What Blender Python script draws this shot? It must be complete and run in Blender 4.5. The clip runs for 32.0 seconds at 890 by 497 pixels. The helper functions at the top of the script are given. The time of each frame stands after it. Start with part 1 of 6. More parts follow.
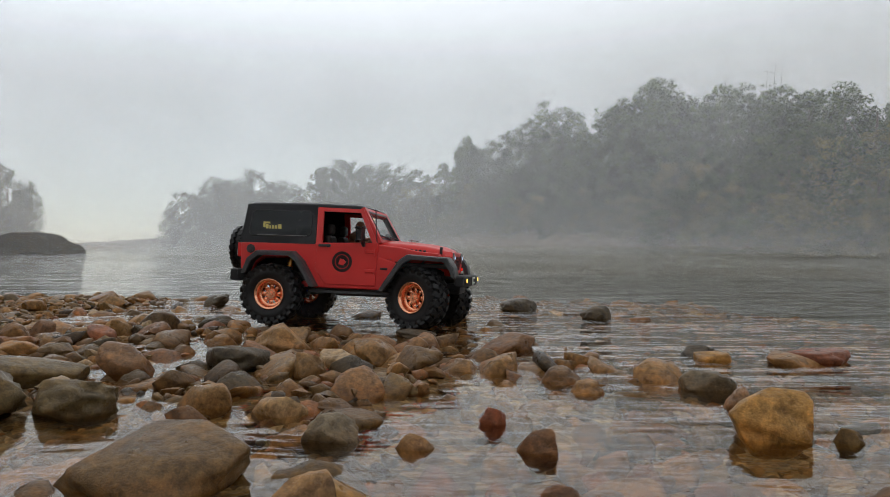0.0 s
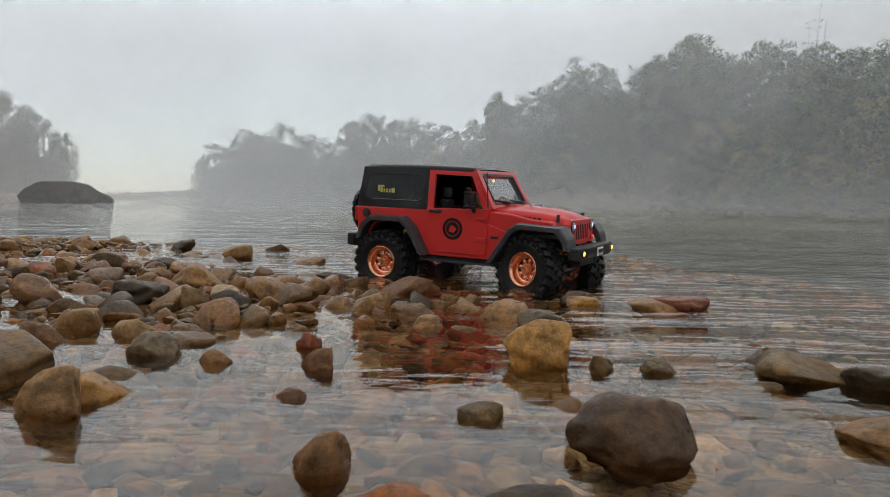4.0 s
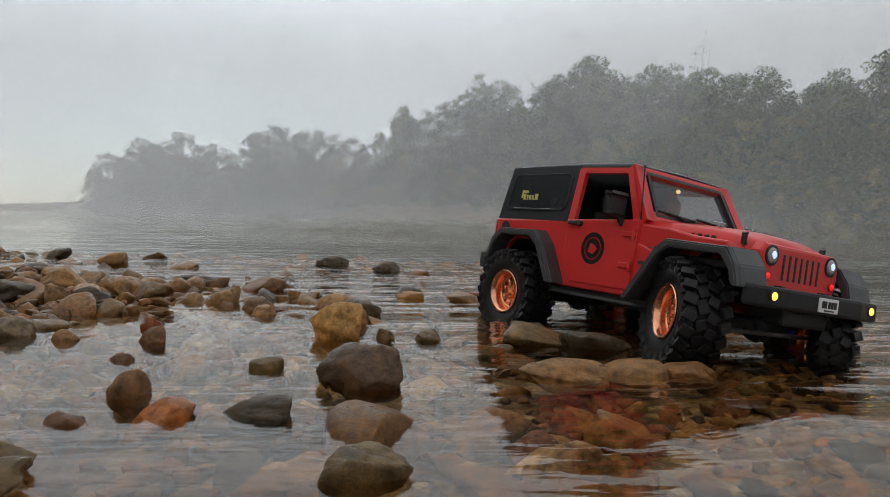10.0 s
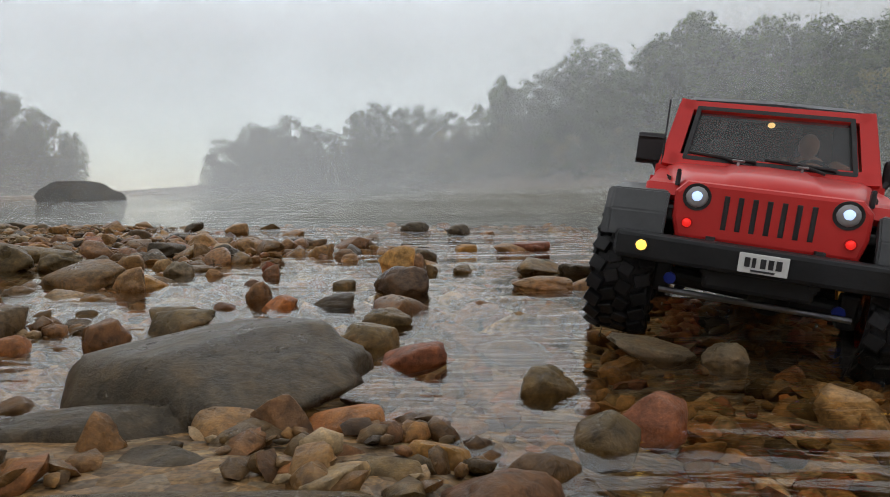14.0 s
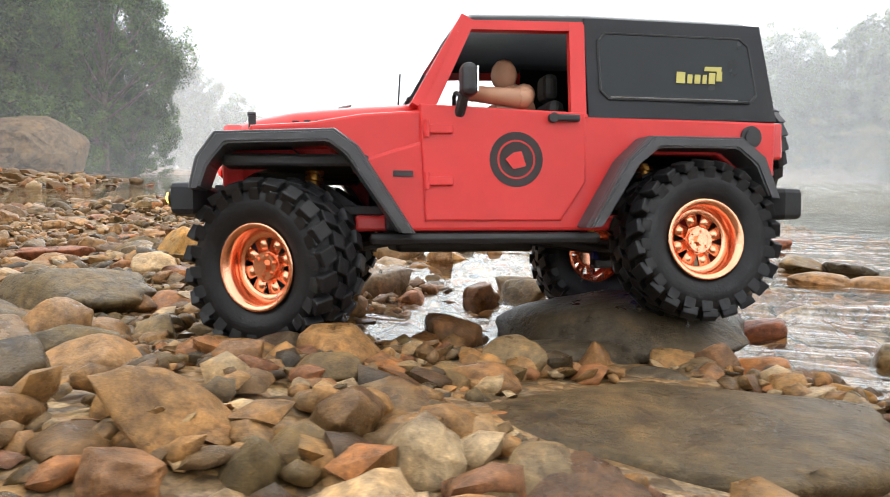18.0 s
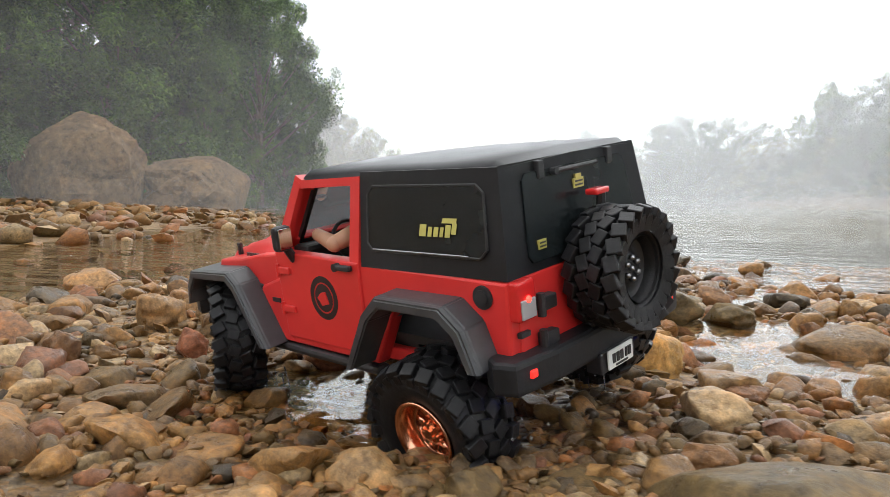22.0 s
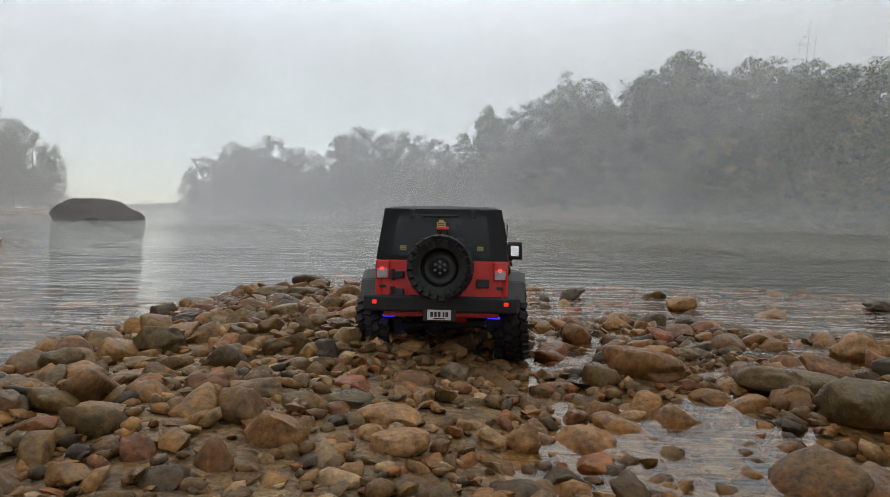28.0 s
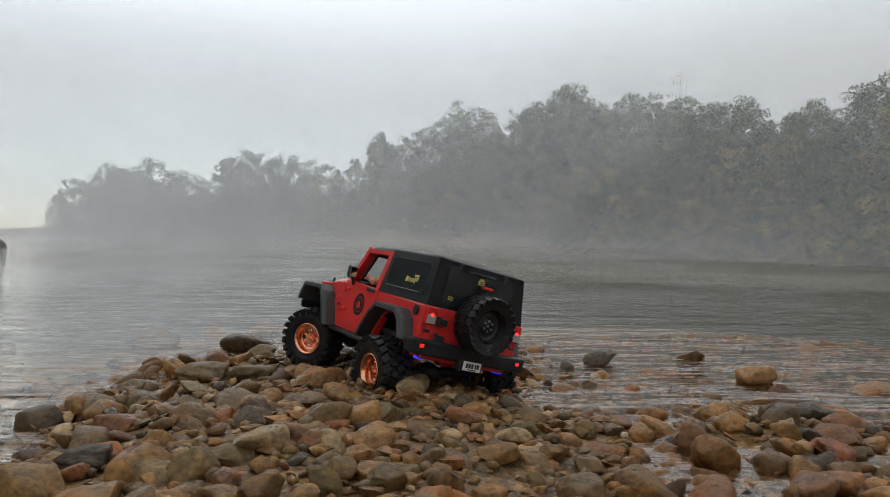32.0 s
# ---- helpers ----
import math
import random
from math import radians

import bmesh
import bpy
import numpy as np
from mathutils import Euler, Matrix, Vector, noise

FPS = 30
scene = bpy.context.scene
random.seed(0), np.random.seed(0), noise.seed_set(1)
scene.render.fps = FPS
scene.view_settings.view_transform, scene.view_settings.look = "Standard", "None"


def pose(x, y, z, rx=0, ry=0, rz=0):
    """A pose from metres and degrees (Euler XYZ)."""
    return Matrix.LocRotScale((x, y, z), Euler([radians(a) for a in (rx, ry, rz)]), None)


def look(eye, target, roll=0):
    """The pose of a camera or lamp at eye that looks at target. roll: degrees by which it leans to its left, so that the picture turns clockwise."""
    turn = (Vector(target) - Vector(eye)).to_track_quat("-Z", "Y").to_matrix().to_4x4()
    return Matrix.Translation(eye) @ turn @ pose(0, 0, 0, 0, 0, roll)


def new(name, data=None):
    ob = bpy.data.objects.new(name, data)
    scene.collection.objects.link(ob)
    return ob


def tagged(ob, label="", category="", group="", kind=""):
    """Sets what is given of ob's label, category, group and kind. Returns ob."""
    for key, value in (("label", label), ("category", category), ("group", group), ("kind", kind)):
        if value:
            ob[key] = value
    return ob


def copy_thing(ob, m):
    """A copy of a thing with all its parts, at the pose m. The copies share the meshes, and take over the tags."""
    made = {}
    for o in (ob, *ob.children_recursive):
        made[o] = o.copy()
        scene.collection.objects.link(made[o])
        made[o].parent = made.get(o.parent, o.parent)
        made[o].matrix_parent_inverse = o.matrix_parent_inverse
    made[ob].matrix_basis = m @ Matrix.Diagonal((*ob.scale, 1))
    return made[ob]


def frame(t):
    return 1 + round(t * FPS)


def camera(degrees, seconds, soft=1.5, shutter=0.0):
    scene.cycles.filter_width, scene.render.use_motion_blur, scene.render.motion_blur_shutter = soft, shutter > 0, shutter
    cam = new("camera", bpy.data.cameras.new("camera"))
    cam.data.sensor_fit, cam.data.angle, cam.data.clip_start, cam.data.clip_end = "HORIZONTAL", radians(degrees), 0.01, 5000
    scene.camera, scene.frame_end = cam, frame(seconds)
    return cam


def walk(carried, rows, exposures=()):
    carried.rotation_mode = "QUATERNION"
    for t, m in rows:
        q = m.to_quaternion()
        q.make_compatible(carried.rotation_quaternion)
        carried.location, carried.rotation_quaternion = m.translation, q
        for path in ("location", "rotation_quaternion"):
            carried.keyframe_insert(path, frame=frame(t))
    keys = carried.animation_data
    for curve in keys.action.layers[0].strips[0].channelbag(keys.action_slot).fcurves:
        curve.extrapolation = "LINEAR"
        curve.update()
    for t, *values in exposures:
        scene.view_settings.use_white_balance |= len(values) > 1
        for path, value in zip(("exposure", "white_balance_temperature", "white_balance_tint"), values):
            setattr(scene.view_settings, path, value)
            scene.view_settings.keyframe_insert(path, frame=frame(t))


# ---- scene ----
cam = camera(64.4, 32.0, 0.8, 0.22)
PATH = [
    (0, (0.0290, 0.0220, 0.1300), (0.0230, 2.0220, 0.1200), -0.20),
    (0.5, (0.0570, 0.0000, 0.1330), (0.0400, 2.0000, 0.0890), 0.50),
    (1, (0.0870, -0.0120, 0.1310), (0.0230, 1.9860, 0.0610), 1.40),
    (1.5, (0.1140, -0.0120, 0.1260), (0.0250, 1.9850, 0.0660), 2.00),
    (2, (0.1380, -0.0170, 0.1240), (0.0270, 1.9790, 0.0520), 1.90),
    (2.5, (0.1580, -0.0230, 0.1230), (0.0450, 1.9710, 0.0290), 1.50),
    (3, (0.1750, -0.0300, 0.1230), (0.0710, 1.9640, 0.0080), 1.20),
    (3.5, (0.1900, -0.0340, 0.1220), (0.0960, 1.9590, -0.0050), 1.10),
    (5.5, (0.2030, -0.0260, 0.1150), (0.1360, 1.9680, -0.0310), 0.00),
    (6, (0.2020, -0.0290, 0.1130), (0.1350, 1.9630, -0.0420), -0.30),
    (6.5, (0.2030, -0.0320, 0.1100), (0.1420, 1.9610, -0.0450), -0.80),
    (7, (0.2050, -0.0390, 0.1100), (0.1670, 1.9550, -0.0460), -1.50),
    (7.5, (0.2130, -0.0500, 0.1110), (0.1930, 1.9440, -0.0410), -1.90),
    (8, (0.2250, -0.0660, 0.1090), (0.2210, 1.9290, -0.0330), -1.60),
    (8.5, (0.2370, -0.0880, 0.1080), (0.2820, 1.9060, -0.0310), -1.40),
    (9, (0.2520, -0.1220, 0.1090), (0.3410, 1.8720, -0.0220), -0.60),
    (9.5, (0.2700, -0.1470, 0.1120), (0.4280, 1.8440, 0.0070), 0.20),
    (10, (0.2880, -0.1770, 0.1160), (0.4620, 1.8140, 0.0250), 1.10),
    (10.5, (0.3000, -0.2070, 0.1200), (0.4850, 1.7830, 0.0310), 1.30),
    (11, (0.3120, -0.2450, 0.1200), (0.5200, 1.7400, 0.0000), 1.10),
    (11.5, (0.3250, -0.2880, 0.1180), (0.5130, 1.6950, -0.0520), 1.10),
    (12, (0.3380, -0.3250, 0.1120), (0.4750, 1.6600, -0.0930), 0.80),
    (12.5, (0.3470, -0.3550, 0.1090), (0.4320, 1.6300, -0.1140), 0.10),
    (13, (0.3540, -0.3810, 0.1080), (0.3670, 1.6070, -0.1120), -0.50),
    (13.5, (0.3590, -0.4030, 0.1070), (0.3010, 1.5860, -0.0890), -0.90),
    (14, (0.3620, -0.4230, 0.1080), (0.2460, 1.5660, -0.0620), -1.10),
    (14.5, (0.3670, -0.4520, 0.1110), (0.1700, 1.5310, -0.0490), -1.00),
    (16.5, (0.3671, -0.5537, 0.1351), (-0.1042, 1.3801, -0.0610), 1.33),
    (17, (0.3240, -0.5549, 0.1255), (-0.1727, 1.3723, -0.0724), 1.19),
    (17.5, (0.2810, -0.5621, 0.1206), (-0.2755, 1.3481, -0.0832), 1.10),
    (18, (0.2374, -0.5666, 0.1170), (-0.3270, 1.3408, -0.0903), 0.94),
    (18.5, (0.1849, -0.5783, 0.1143), (-0.3881, 1.3273, -0.0860), 1.14),
    (19, (0.1319, -0.5856, 0.1200), (-0.4591, 1.3154, -0.0714), 1.12),
    (19.5, (0.0782, -0.5843, 0.1280), (-0.5452, 1.3080, -0.0461), 1.18),
    (20, (0.0335, -0.5760, 0.1323), (-0.6265, 1.3063, -0.0142), 1.03),
    (20.5, (-0.0136, -0.5682, 0.1429), (-0.7418, 1.2896, 0.0085), 0.89),
    (21, (-0.0638, -0.5558, 0.1515), (-0.8540, 1.2773, 0.0279), 0.63),
    (21.5, (-0.1110, -0.5395, 0.1635), (-0.9684, 1.2632, 0.0392), 0.02),
    (22, (-0.1838, -0.5106, 0.1667), (-1.0742, 1.2758, 0.0397), 0.37),
    (22.5, (-0.2584, -0.4835, 0.1721), (-1.1727, 1.2889, 0.0209), -0.13),
    (23, (-0.3317, -0.4568, 0.1771), (-1.2458, 1.3149, 0.0174), -0.95),
    (23.5, (-0.4003, -0.4304, 0.1763), (-1.3022, 1.3477, 0.0185), -1.05),
    (24, (-0.4608, -0.4041, 0.1702), (-1.2935, 1.4071, 0.0094), -0.75),
    (24.5, (-0.5323, -0.3684, 0.1694), (-1.2092, 1.5074, 0.0177), -1.05),
    (25, (-0.5933, -0.3251, 0.1726), (-1.1028, 1.6050, 0.0503), -0.97),
    (25.5, (-0.6444, -0.2840, 0.1802), (-0.9972, 1.6822, 0.0834), -1.89),
    (26, (-0.6843, -0.2405, 0.1847), (-0.8960, 1.7468, 0.1065), -3.11),
    (26.5, (-0.7122, -0.1922, 0.1881), (-0.7975, 1.8033, 0.0851), -3.37),
    (28.5, (-0.7437, -0.0581, 0.1905), (-0.7470, 1.9401, 0.1064), 2.51),
    (29, (-0.7430, -0.0148, 0.1869), (-0.6795, 1.9832, 0.1237), 4.35),
    (29.5, (-0.7478, 0.0254, 0.1857), (-0.6400, 2.0216, 0.1249), 5.68),
    (30, (-0.7670, 0.0787, 0.1892), (-0.5388, 2.0644, 0.1176), 5.92),
    (30.5, (-0.7977, 0.1356, 0.1921), (-0.5340, 2.1169, 0.1241), 6.01),
    (31, (-0.8367, 0.2020, 0.1986), (-0.5434, 2.1800, 0.1590), 4.85),
    (31.5, (-0.8783, 0.2710, 0.2047), (-0.5918, 2.2503, 0.1871), 3.28),
    (32, (-0.9313, 0.3172, 0.2176), (-0.6655, 2.2994, 0.1991), 0.96),
]
walk(cam, [(t, look(eye, target, roll)) for t, eye, target, roll in PATH], [(0, 0.14), (3.0, 0.2), (6.0, 0.12), (8.0, 0.10), (11.0, 0.04), (12.0, 0.02), (13.0, 0.2), (14.5, 0.2), (16.5, 1.05), (17.0, 1.15), (18.0, 1.7), (19.0, 1.8), (20.0, 1.5), (22.0, 1.4), (23.5, 1.1), (25.0, 0.22), (26.0, 0.1), (28.5, 0.28), (30.5, 0.32), (31.0, 0.48), (32.0, 0.18)])

# ---- sky, sun and exposure: a misty morning, the sun behind cloud up the river to the left ----
SUN_TURN, SUN_RISE = 34.0, 22.0
world = bpy.data.worlds.new("sky")
scene.world = world
world.use_nodes = True
wn, wl = world.node_tree.nodes, world.node_tree.links
wn.clear()
w_out = wn.new("ShaderNodeOutputWorld")
w_sky = wn.new("ShaderNodeTexSky")
w_sky.sky_type, w_sky.sun_disc = "NISHITA", False
w_sky.sun_elevation, w_sky.sun_rotation = radians(SUN_RISE), radians(-SUN_TURN)
w_sky.air_density, w_sky.dust_density = 0.8, 0.0
w_a = wn.new("ShaderNodeBackground")
w_a.inputs["Strength"].default_value = 0.05
wl.new(w_sky.outputs[0], w_a.inputs["Color"])
# the fog-white layer of cloud, brighter round the hidden sun
w_geo = wn.new("ShaderNodeTexCoord")
w_dot = wn.new("ShaderNodeVectorMath")
w_dot.operation = "DOT_PRODUCT"
st, sr = radians(SUN_TURN), radians(SUN_RISE)
SUN_DIR = Vector((-math.sin(st) * math.cos(sr), math.cos(st) * math.cos(sr), math.sin(sr)))
w_dot.inputs[1].default_value = SUN_DIR
wl.new(w_geo.outputs["Generated"], w_dot.inputs[0])
w_map = wn.new("ShaderNodeMapRange")
w_map.interpolation_type = "SMOOTHSTEP"
w_map.inputs["From Min"].default_value, w_map.inputs["From Max"].default_value = 0.25, 1.0
w_map.inputs["To Min"].default_value, w_map.inputs["To Max"].default_value = 0.56, 0.80
wl.new(w_dot.outputs["Value"], w_map.inputs["Value"])
w_b = wn.new("ShaderNodeBackground")
w_b.inputs["Color"].default_value = (1.0, 0.985, 0.925, 1)
wl.new(w_map.outputs[0], w_b.inputs["Strength"])
w_add = wn.new("ShaderNodeAddShader")
wl.new(w_a.outputs[0], w_add.inputs[0])
wl.new(w_b.outputs[0], w_add.inputs[1])
wl.new(w_add.outputs[0], w_out.inputs["Surface"])

sun = new("sun", bpy.data.lights.new("sun", "SUN"))
sun.data.energy, sun.data.angle, sun.data.color = 0.6, radians(150), (1.0, 0.98, 0.95)
sun.matrix_basis = look((0, 0, 0), tuple(-SUN_DIR))

# ---- materials ----
def nodes_of(name):
    m = bpy.data.materials.new(name)
    m.use_nodes = True
    return m, m.node_tree.nodes, m.node_tree.links, m.node_tree.nodes["Principled BSDF"]


def noise_node(nd, lk, scale, detail=5.0, rough=0.6, coord="Object"):
    tc = nd.new("ShaderNodeTexCoord")
    n = nd.new("ShaderNodeTexNoise")
    n.inputs["Scale"].default_value, n.inputs["Detail"].default_value, n.inputs["Roughness"].default_value = scale, detail, rough
    lk.new(tc.outputs[coord], n.inputs["Vector"])
    return n


def ramp_node(nd, stops):
    r = nd.new("ShaderNodeValToRGB")
    while len(r.color_ramp.elements) < len(stops):
        r.color_ramp.elements.new(0.5)
    for e, (p, c) in zip(r.color_ramp.elements, stops):
        e.position, e.color = p, (*c, 1)
    return r


def plain(name, colour, rough=0.5, metal=0.0, grain=0.0, scale=60.0, bump=0.0, coat=0.0):
    """Paint, plastic, rubber or metal: one colour with a fine uneven grain, patchy gloss and a little relief."""
    m, nd, lk, bs = nodes_of(name)
    bs.inputs["Metallic"].default_value = metal
    bs.inputs["Coat Weight"].default_value = coat
    bs.inputs["Coat Roughness"].default_value = 0.08
    n = noise_node(nd, lk, scale)
    lo, hi = [max(0, c * (1 - grain)) for c in colour], [min(1, c * (1 + grain)) for c in colour]
    r = ramp_node(nd, [(0.3, lo), (0.7, hi)])
    lk.new(n.outputs["Fac"], r.inputs["Fac"])
    lk.new(r.outputs["Color"], bs.inputs["Base Color"])
    n2 = noise_node(nd, lk, scale * 0.3, 3.0)
    mr = nd.new("ShaderNodeMapRange")
    mr.inputs["To Min"].default_value, mr.inputs["To Max"].default_value = max(0.03, rough - 0.1), min(1, rough + 0.12)
    lk.new(n2.outputs["Fac"], mr.inputs["Value"])
    lk.new(mr.outputs[0], bs.inputs["Roughness"])
    if bump:
        b = nd.new("ShaderNodeBump")
        b.inputs["Strength"].default_value, b.inputs["Distance"].default_value = bump, 0.001
        n3 = noise_node(nd, lk, scale * 5)
        lk.new(n3.outputs["Fac"], b.inputs["Height"])
        lk.new(b.outputs[0], bs.inputs["Normal"])
    return m


def glow(name, colour, strength):
    m, nd, lk, bs = nodes_of(name)
    bs.inputs["Base Color"].default_value = (*[min(1, c) for c in colour], 1)
    bs.inputs["Emission Color"].default_value = (*colour, 1)
    bs.inputs["Emission Strength"].default_value = strength
    bs.inputs["Roughness"].default_value = 0.2
    return m


def wet_gloss(nd, lk, bs, dry=0.24):
    """Stones shine only where they stand out of the water."""
    g = nd.new("ShaderNodeNewGeometry")
    sp = nd.new("ShaderNodeSeparateXYZ")
    lk.new(g.outputs["Position"], sp.inputs[0])
    mr = nd.new("ShaderNodeMapRange")
    mr.inputs["From Min"].default_value, mr.inputs["From Max"].default_value = -0.001, 0.002
    mr.inputs["To Min"].default_value, mr.inputs["To Max"].default_value = 0.03, dry
    lk.new(sp.outputs["Z"], mr.inputs["Value"])
    lk.new(mr.outputs[0], bs.inputs["Specular IOR Level"])


def stone_mat(name, stops, seed, island=False, speck=0.6, size=16.0, gloss=(0.18, 0.56)):
    """River stone: one tone per stone out of the ramp, mottled, speckled and stained, damp and slightly glossy."""
    m, nd, lk, bs = nodes_of(name)
    # iron-stained stone is warmer than its grey
    ramp = ramp_node(nd, [(p, (r * 0.95, g * 0.87, b * 0.735)) for p, (r, g, b) in stops])
    ramp.color_ramp.interpolation = "LINEAR"
    if island:
        g = nd.new("ShaderNodeNewGeometry")
        lk.new(g.outputs["Random Per Island"], ramp.inputs["Fac"])
    else:
        g = nd.new("ShaderNodeObjectInfo")
        lk.new(g.outputs["Random"], ramp.inputs["Fac"])
    mp = nd.new("ShaderNodeMapping")
    mp.inputs["Location"].default_value = (seed * 3.1, seed * 1.7, seed)
    where = nd.new("ShaderNodeNewGeometry")
    lk.new(where.outputs["Position"], mp.inputs["Vector"])

    def nz(scale, detail, rough=0.6):
        n = nd.new("ShaderNodeTexNoise")
        n.inputs["Scale"].default_value, n.inputs["Detail"].default_value, n.inputs["Roughness"].default_value = scale, detail, rough
        lk.new(mp.outputs[0], n.inputs["Vector"])
        return n

    big, fine, mid = nz(2.2 * size, 4), nz(46 * size, 3, 0.7), nz(8 * size, 7, 0.68)
    stain = ramp_node(nd, [(0.30, (0.45, 0.40, 0.36)), (0.50, (0.95, 0.90, 0.85)), (0.70, (1.45, 1.20, 0.92))])
    lk.new(big.outputs["Fac"], stain.inputs["Fac"])
    mottle = ramp_node(nd, [(0.33, (0.34, 0.32, 0.30)), (0.50, (0.95, 0.94, 0.92)), (0.66, (1.55, 1.50, 1.40))])
    lk.new(mid.outputs["Fac"], mottle.inputs["Fac"])
    grain = ramp_node(nd, [(0.38, (0.72, 0.72, 0.72)), (0.60, (1.05, 1.05, 1.05)), (0.72, (1.5, 1.48, 1.42))])
    lk.new(fine.outputs["Fac"], grain.inputs["Fac"])
    last = ramp.outputs["Color"]
    for r, f in ((stain, 0.75), (mottle, 0.8), (grain, speck)):
        mx = nd.new("ShaderNodeMix")
        mx.data_type, mx.blend_type = "RGBA", "MULTIPLY"
        mx.inputs["Factor"].default_value = f
        lk.new(last, mx.inputs["A"])
        lk.new(r.outputs["Color"], mx.inputs["B"])
        last = mx.outputs["Result"]
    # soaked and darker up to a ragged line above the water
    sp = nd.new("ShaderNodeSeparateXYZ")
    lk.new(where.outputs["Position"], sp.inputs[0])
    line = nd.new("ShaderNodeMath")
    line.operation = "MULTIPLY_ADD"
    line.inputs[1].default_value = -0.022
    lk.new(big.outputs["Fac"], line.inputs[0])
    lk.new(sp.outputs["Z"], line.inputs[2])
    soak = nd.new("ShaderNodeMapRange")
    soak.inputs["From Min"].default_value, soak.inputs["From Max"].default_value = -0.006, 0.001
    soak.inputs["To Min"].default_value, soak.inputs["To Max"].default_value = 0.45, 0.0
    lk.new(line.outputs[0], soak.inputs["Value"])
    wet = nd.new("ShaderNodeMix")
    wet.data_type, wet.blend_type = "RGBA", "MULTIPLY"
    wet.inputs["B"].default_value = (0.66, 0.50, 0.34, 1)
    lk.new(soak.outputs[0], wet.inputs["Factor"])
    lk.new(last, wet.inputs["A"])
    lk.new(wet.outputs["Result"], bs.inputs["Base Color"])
    gl = nd.new("ShaderNodeMapRange")
    gl.inputs["From Min"].default_value, gl.inputs["From Max"].default_value = 0.3, 0.7
    gl.inputs["To Min"].default_value, gl.inputs["To Max"].default_value = gloss
    wet_gloss(nd, lk, bs)
    lk.new(big.outputs["Fac"], gl.inputs["Value"])
    lk.new(gl.outputs[0], bs.inputs["Roughness"])
    b = nd.new("ShaderNodeBump")
    b.inputs["Strength"].default_value, b.inputs["Distance"].default_value = 0.7, 0.05 / size
    lk.new(mid.outputs["Fac"], b.inputs["Height"])
    b2 = nd.new("ShaderNodeBump")
    b2.inputs["Strength"].default_value, b2.inputs["Distance"].default_value = 0.4, 0.010 / size
    lk.new(fine.outputs["Fac"], b2.inputs["Height"])
    lk.new(b.outputs[0], b2.inputs["Normal"])
    lk.new(b2.outputs[0], bs.inputs["Normal"])
    return m


TAN, ORANGE, OLIVE, GREY, DARK = (0.33, 0.200, 0.085), (0.34, 0.160, 0.060), (0.150, 0.108, 0.048), (0.165, 0.125, 0.078), (0.055, 0.045, 0.033)
RED, BROWN, PALE, YELLOW = (0.19, 0.095, 0.060), (0.165, 0.100, 0.046), (0.48, 0.39, 0.27), (0.46, 0.26, 0.07)
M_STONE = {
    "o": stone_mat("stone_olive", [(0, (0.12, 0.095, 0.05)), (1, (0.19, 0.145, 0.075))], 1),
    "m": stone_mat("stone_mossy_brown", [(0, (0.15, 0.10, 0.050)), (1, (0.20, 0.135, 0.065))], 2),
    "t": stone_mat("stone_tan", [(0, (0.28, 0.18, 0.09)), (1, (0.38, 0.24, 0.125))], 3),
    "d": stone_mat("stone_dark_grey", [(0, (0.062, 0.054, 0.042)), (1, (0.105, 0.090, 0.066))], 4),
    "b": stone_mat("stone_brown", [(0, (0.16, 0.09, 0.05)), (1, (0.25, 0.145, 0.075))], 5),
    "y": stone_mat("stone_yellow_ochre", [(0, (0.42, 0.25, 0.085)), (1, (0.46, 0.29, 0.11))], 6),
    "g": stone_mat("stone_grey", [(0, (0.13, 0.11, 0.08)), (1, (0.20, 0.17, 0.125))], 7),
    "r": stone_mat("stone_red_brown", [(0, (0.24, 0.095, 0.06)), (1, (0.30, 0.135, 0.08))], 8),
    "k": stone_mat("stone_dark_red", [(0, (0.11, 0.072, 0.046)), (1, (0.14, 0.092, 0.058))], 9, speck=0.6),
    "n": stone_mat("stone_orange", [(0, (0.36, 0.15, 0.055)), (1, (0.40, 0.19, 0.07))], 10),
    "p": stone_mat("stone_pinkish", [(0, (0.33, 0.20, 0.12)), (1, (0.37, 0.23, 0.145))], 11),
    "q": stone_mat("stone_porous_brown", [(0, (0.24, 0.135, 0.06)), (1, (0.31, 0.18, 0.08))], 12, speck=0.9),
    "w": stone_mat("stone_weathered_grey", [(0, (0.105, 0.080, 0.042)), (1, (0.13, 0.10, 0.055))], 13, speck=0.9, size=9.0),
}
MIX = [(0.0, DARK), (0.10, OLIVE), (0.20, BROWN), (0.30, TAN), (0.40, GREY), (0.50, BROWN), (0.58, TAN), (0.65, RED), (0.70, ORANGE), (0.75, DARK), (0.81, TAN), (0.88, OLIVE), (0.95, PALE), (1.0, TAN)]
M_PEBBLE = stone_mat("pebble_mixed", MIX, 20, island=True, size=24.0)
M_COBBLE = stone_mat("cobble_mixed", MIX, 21)


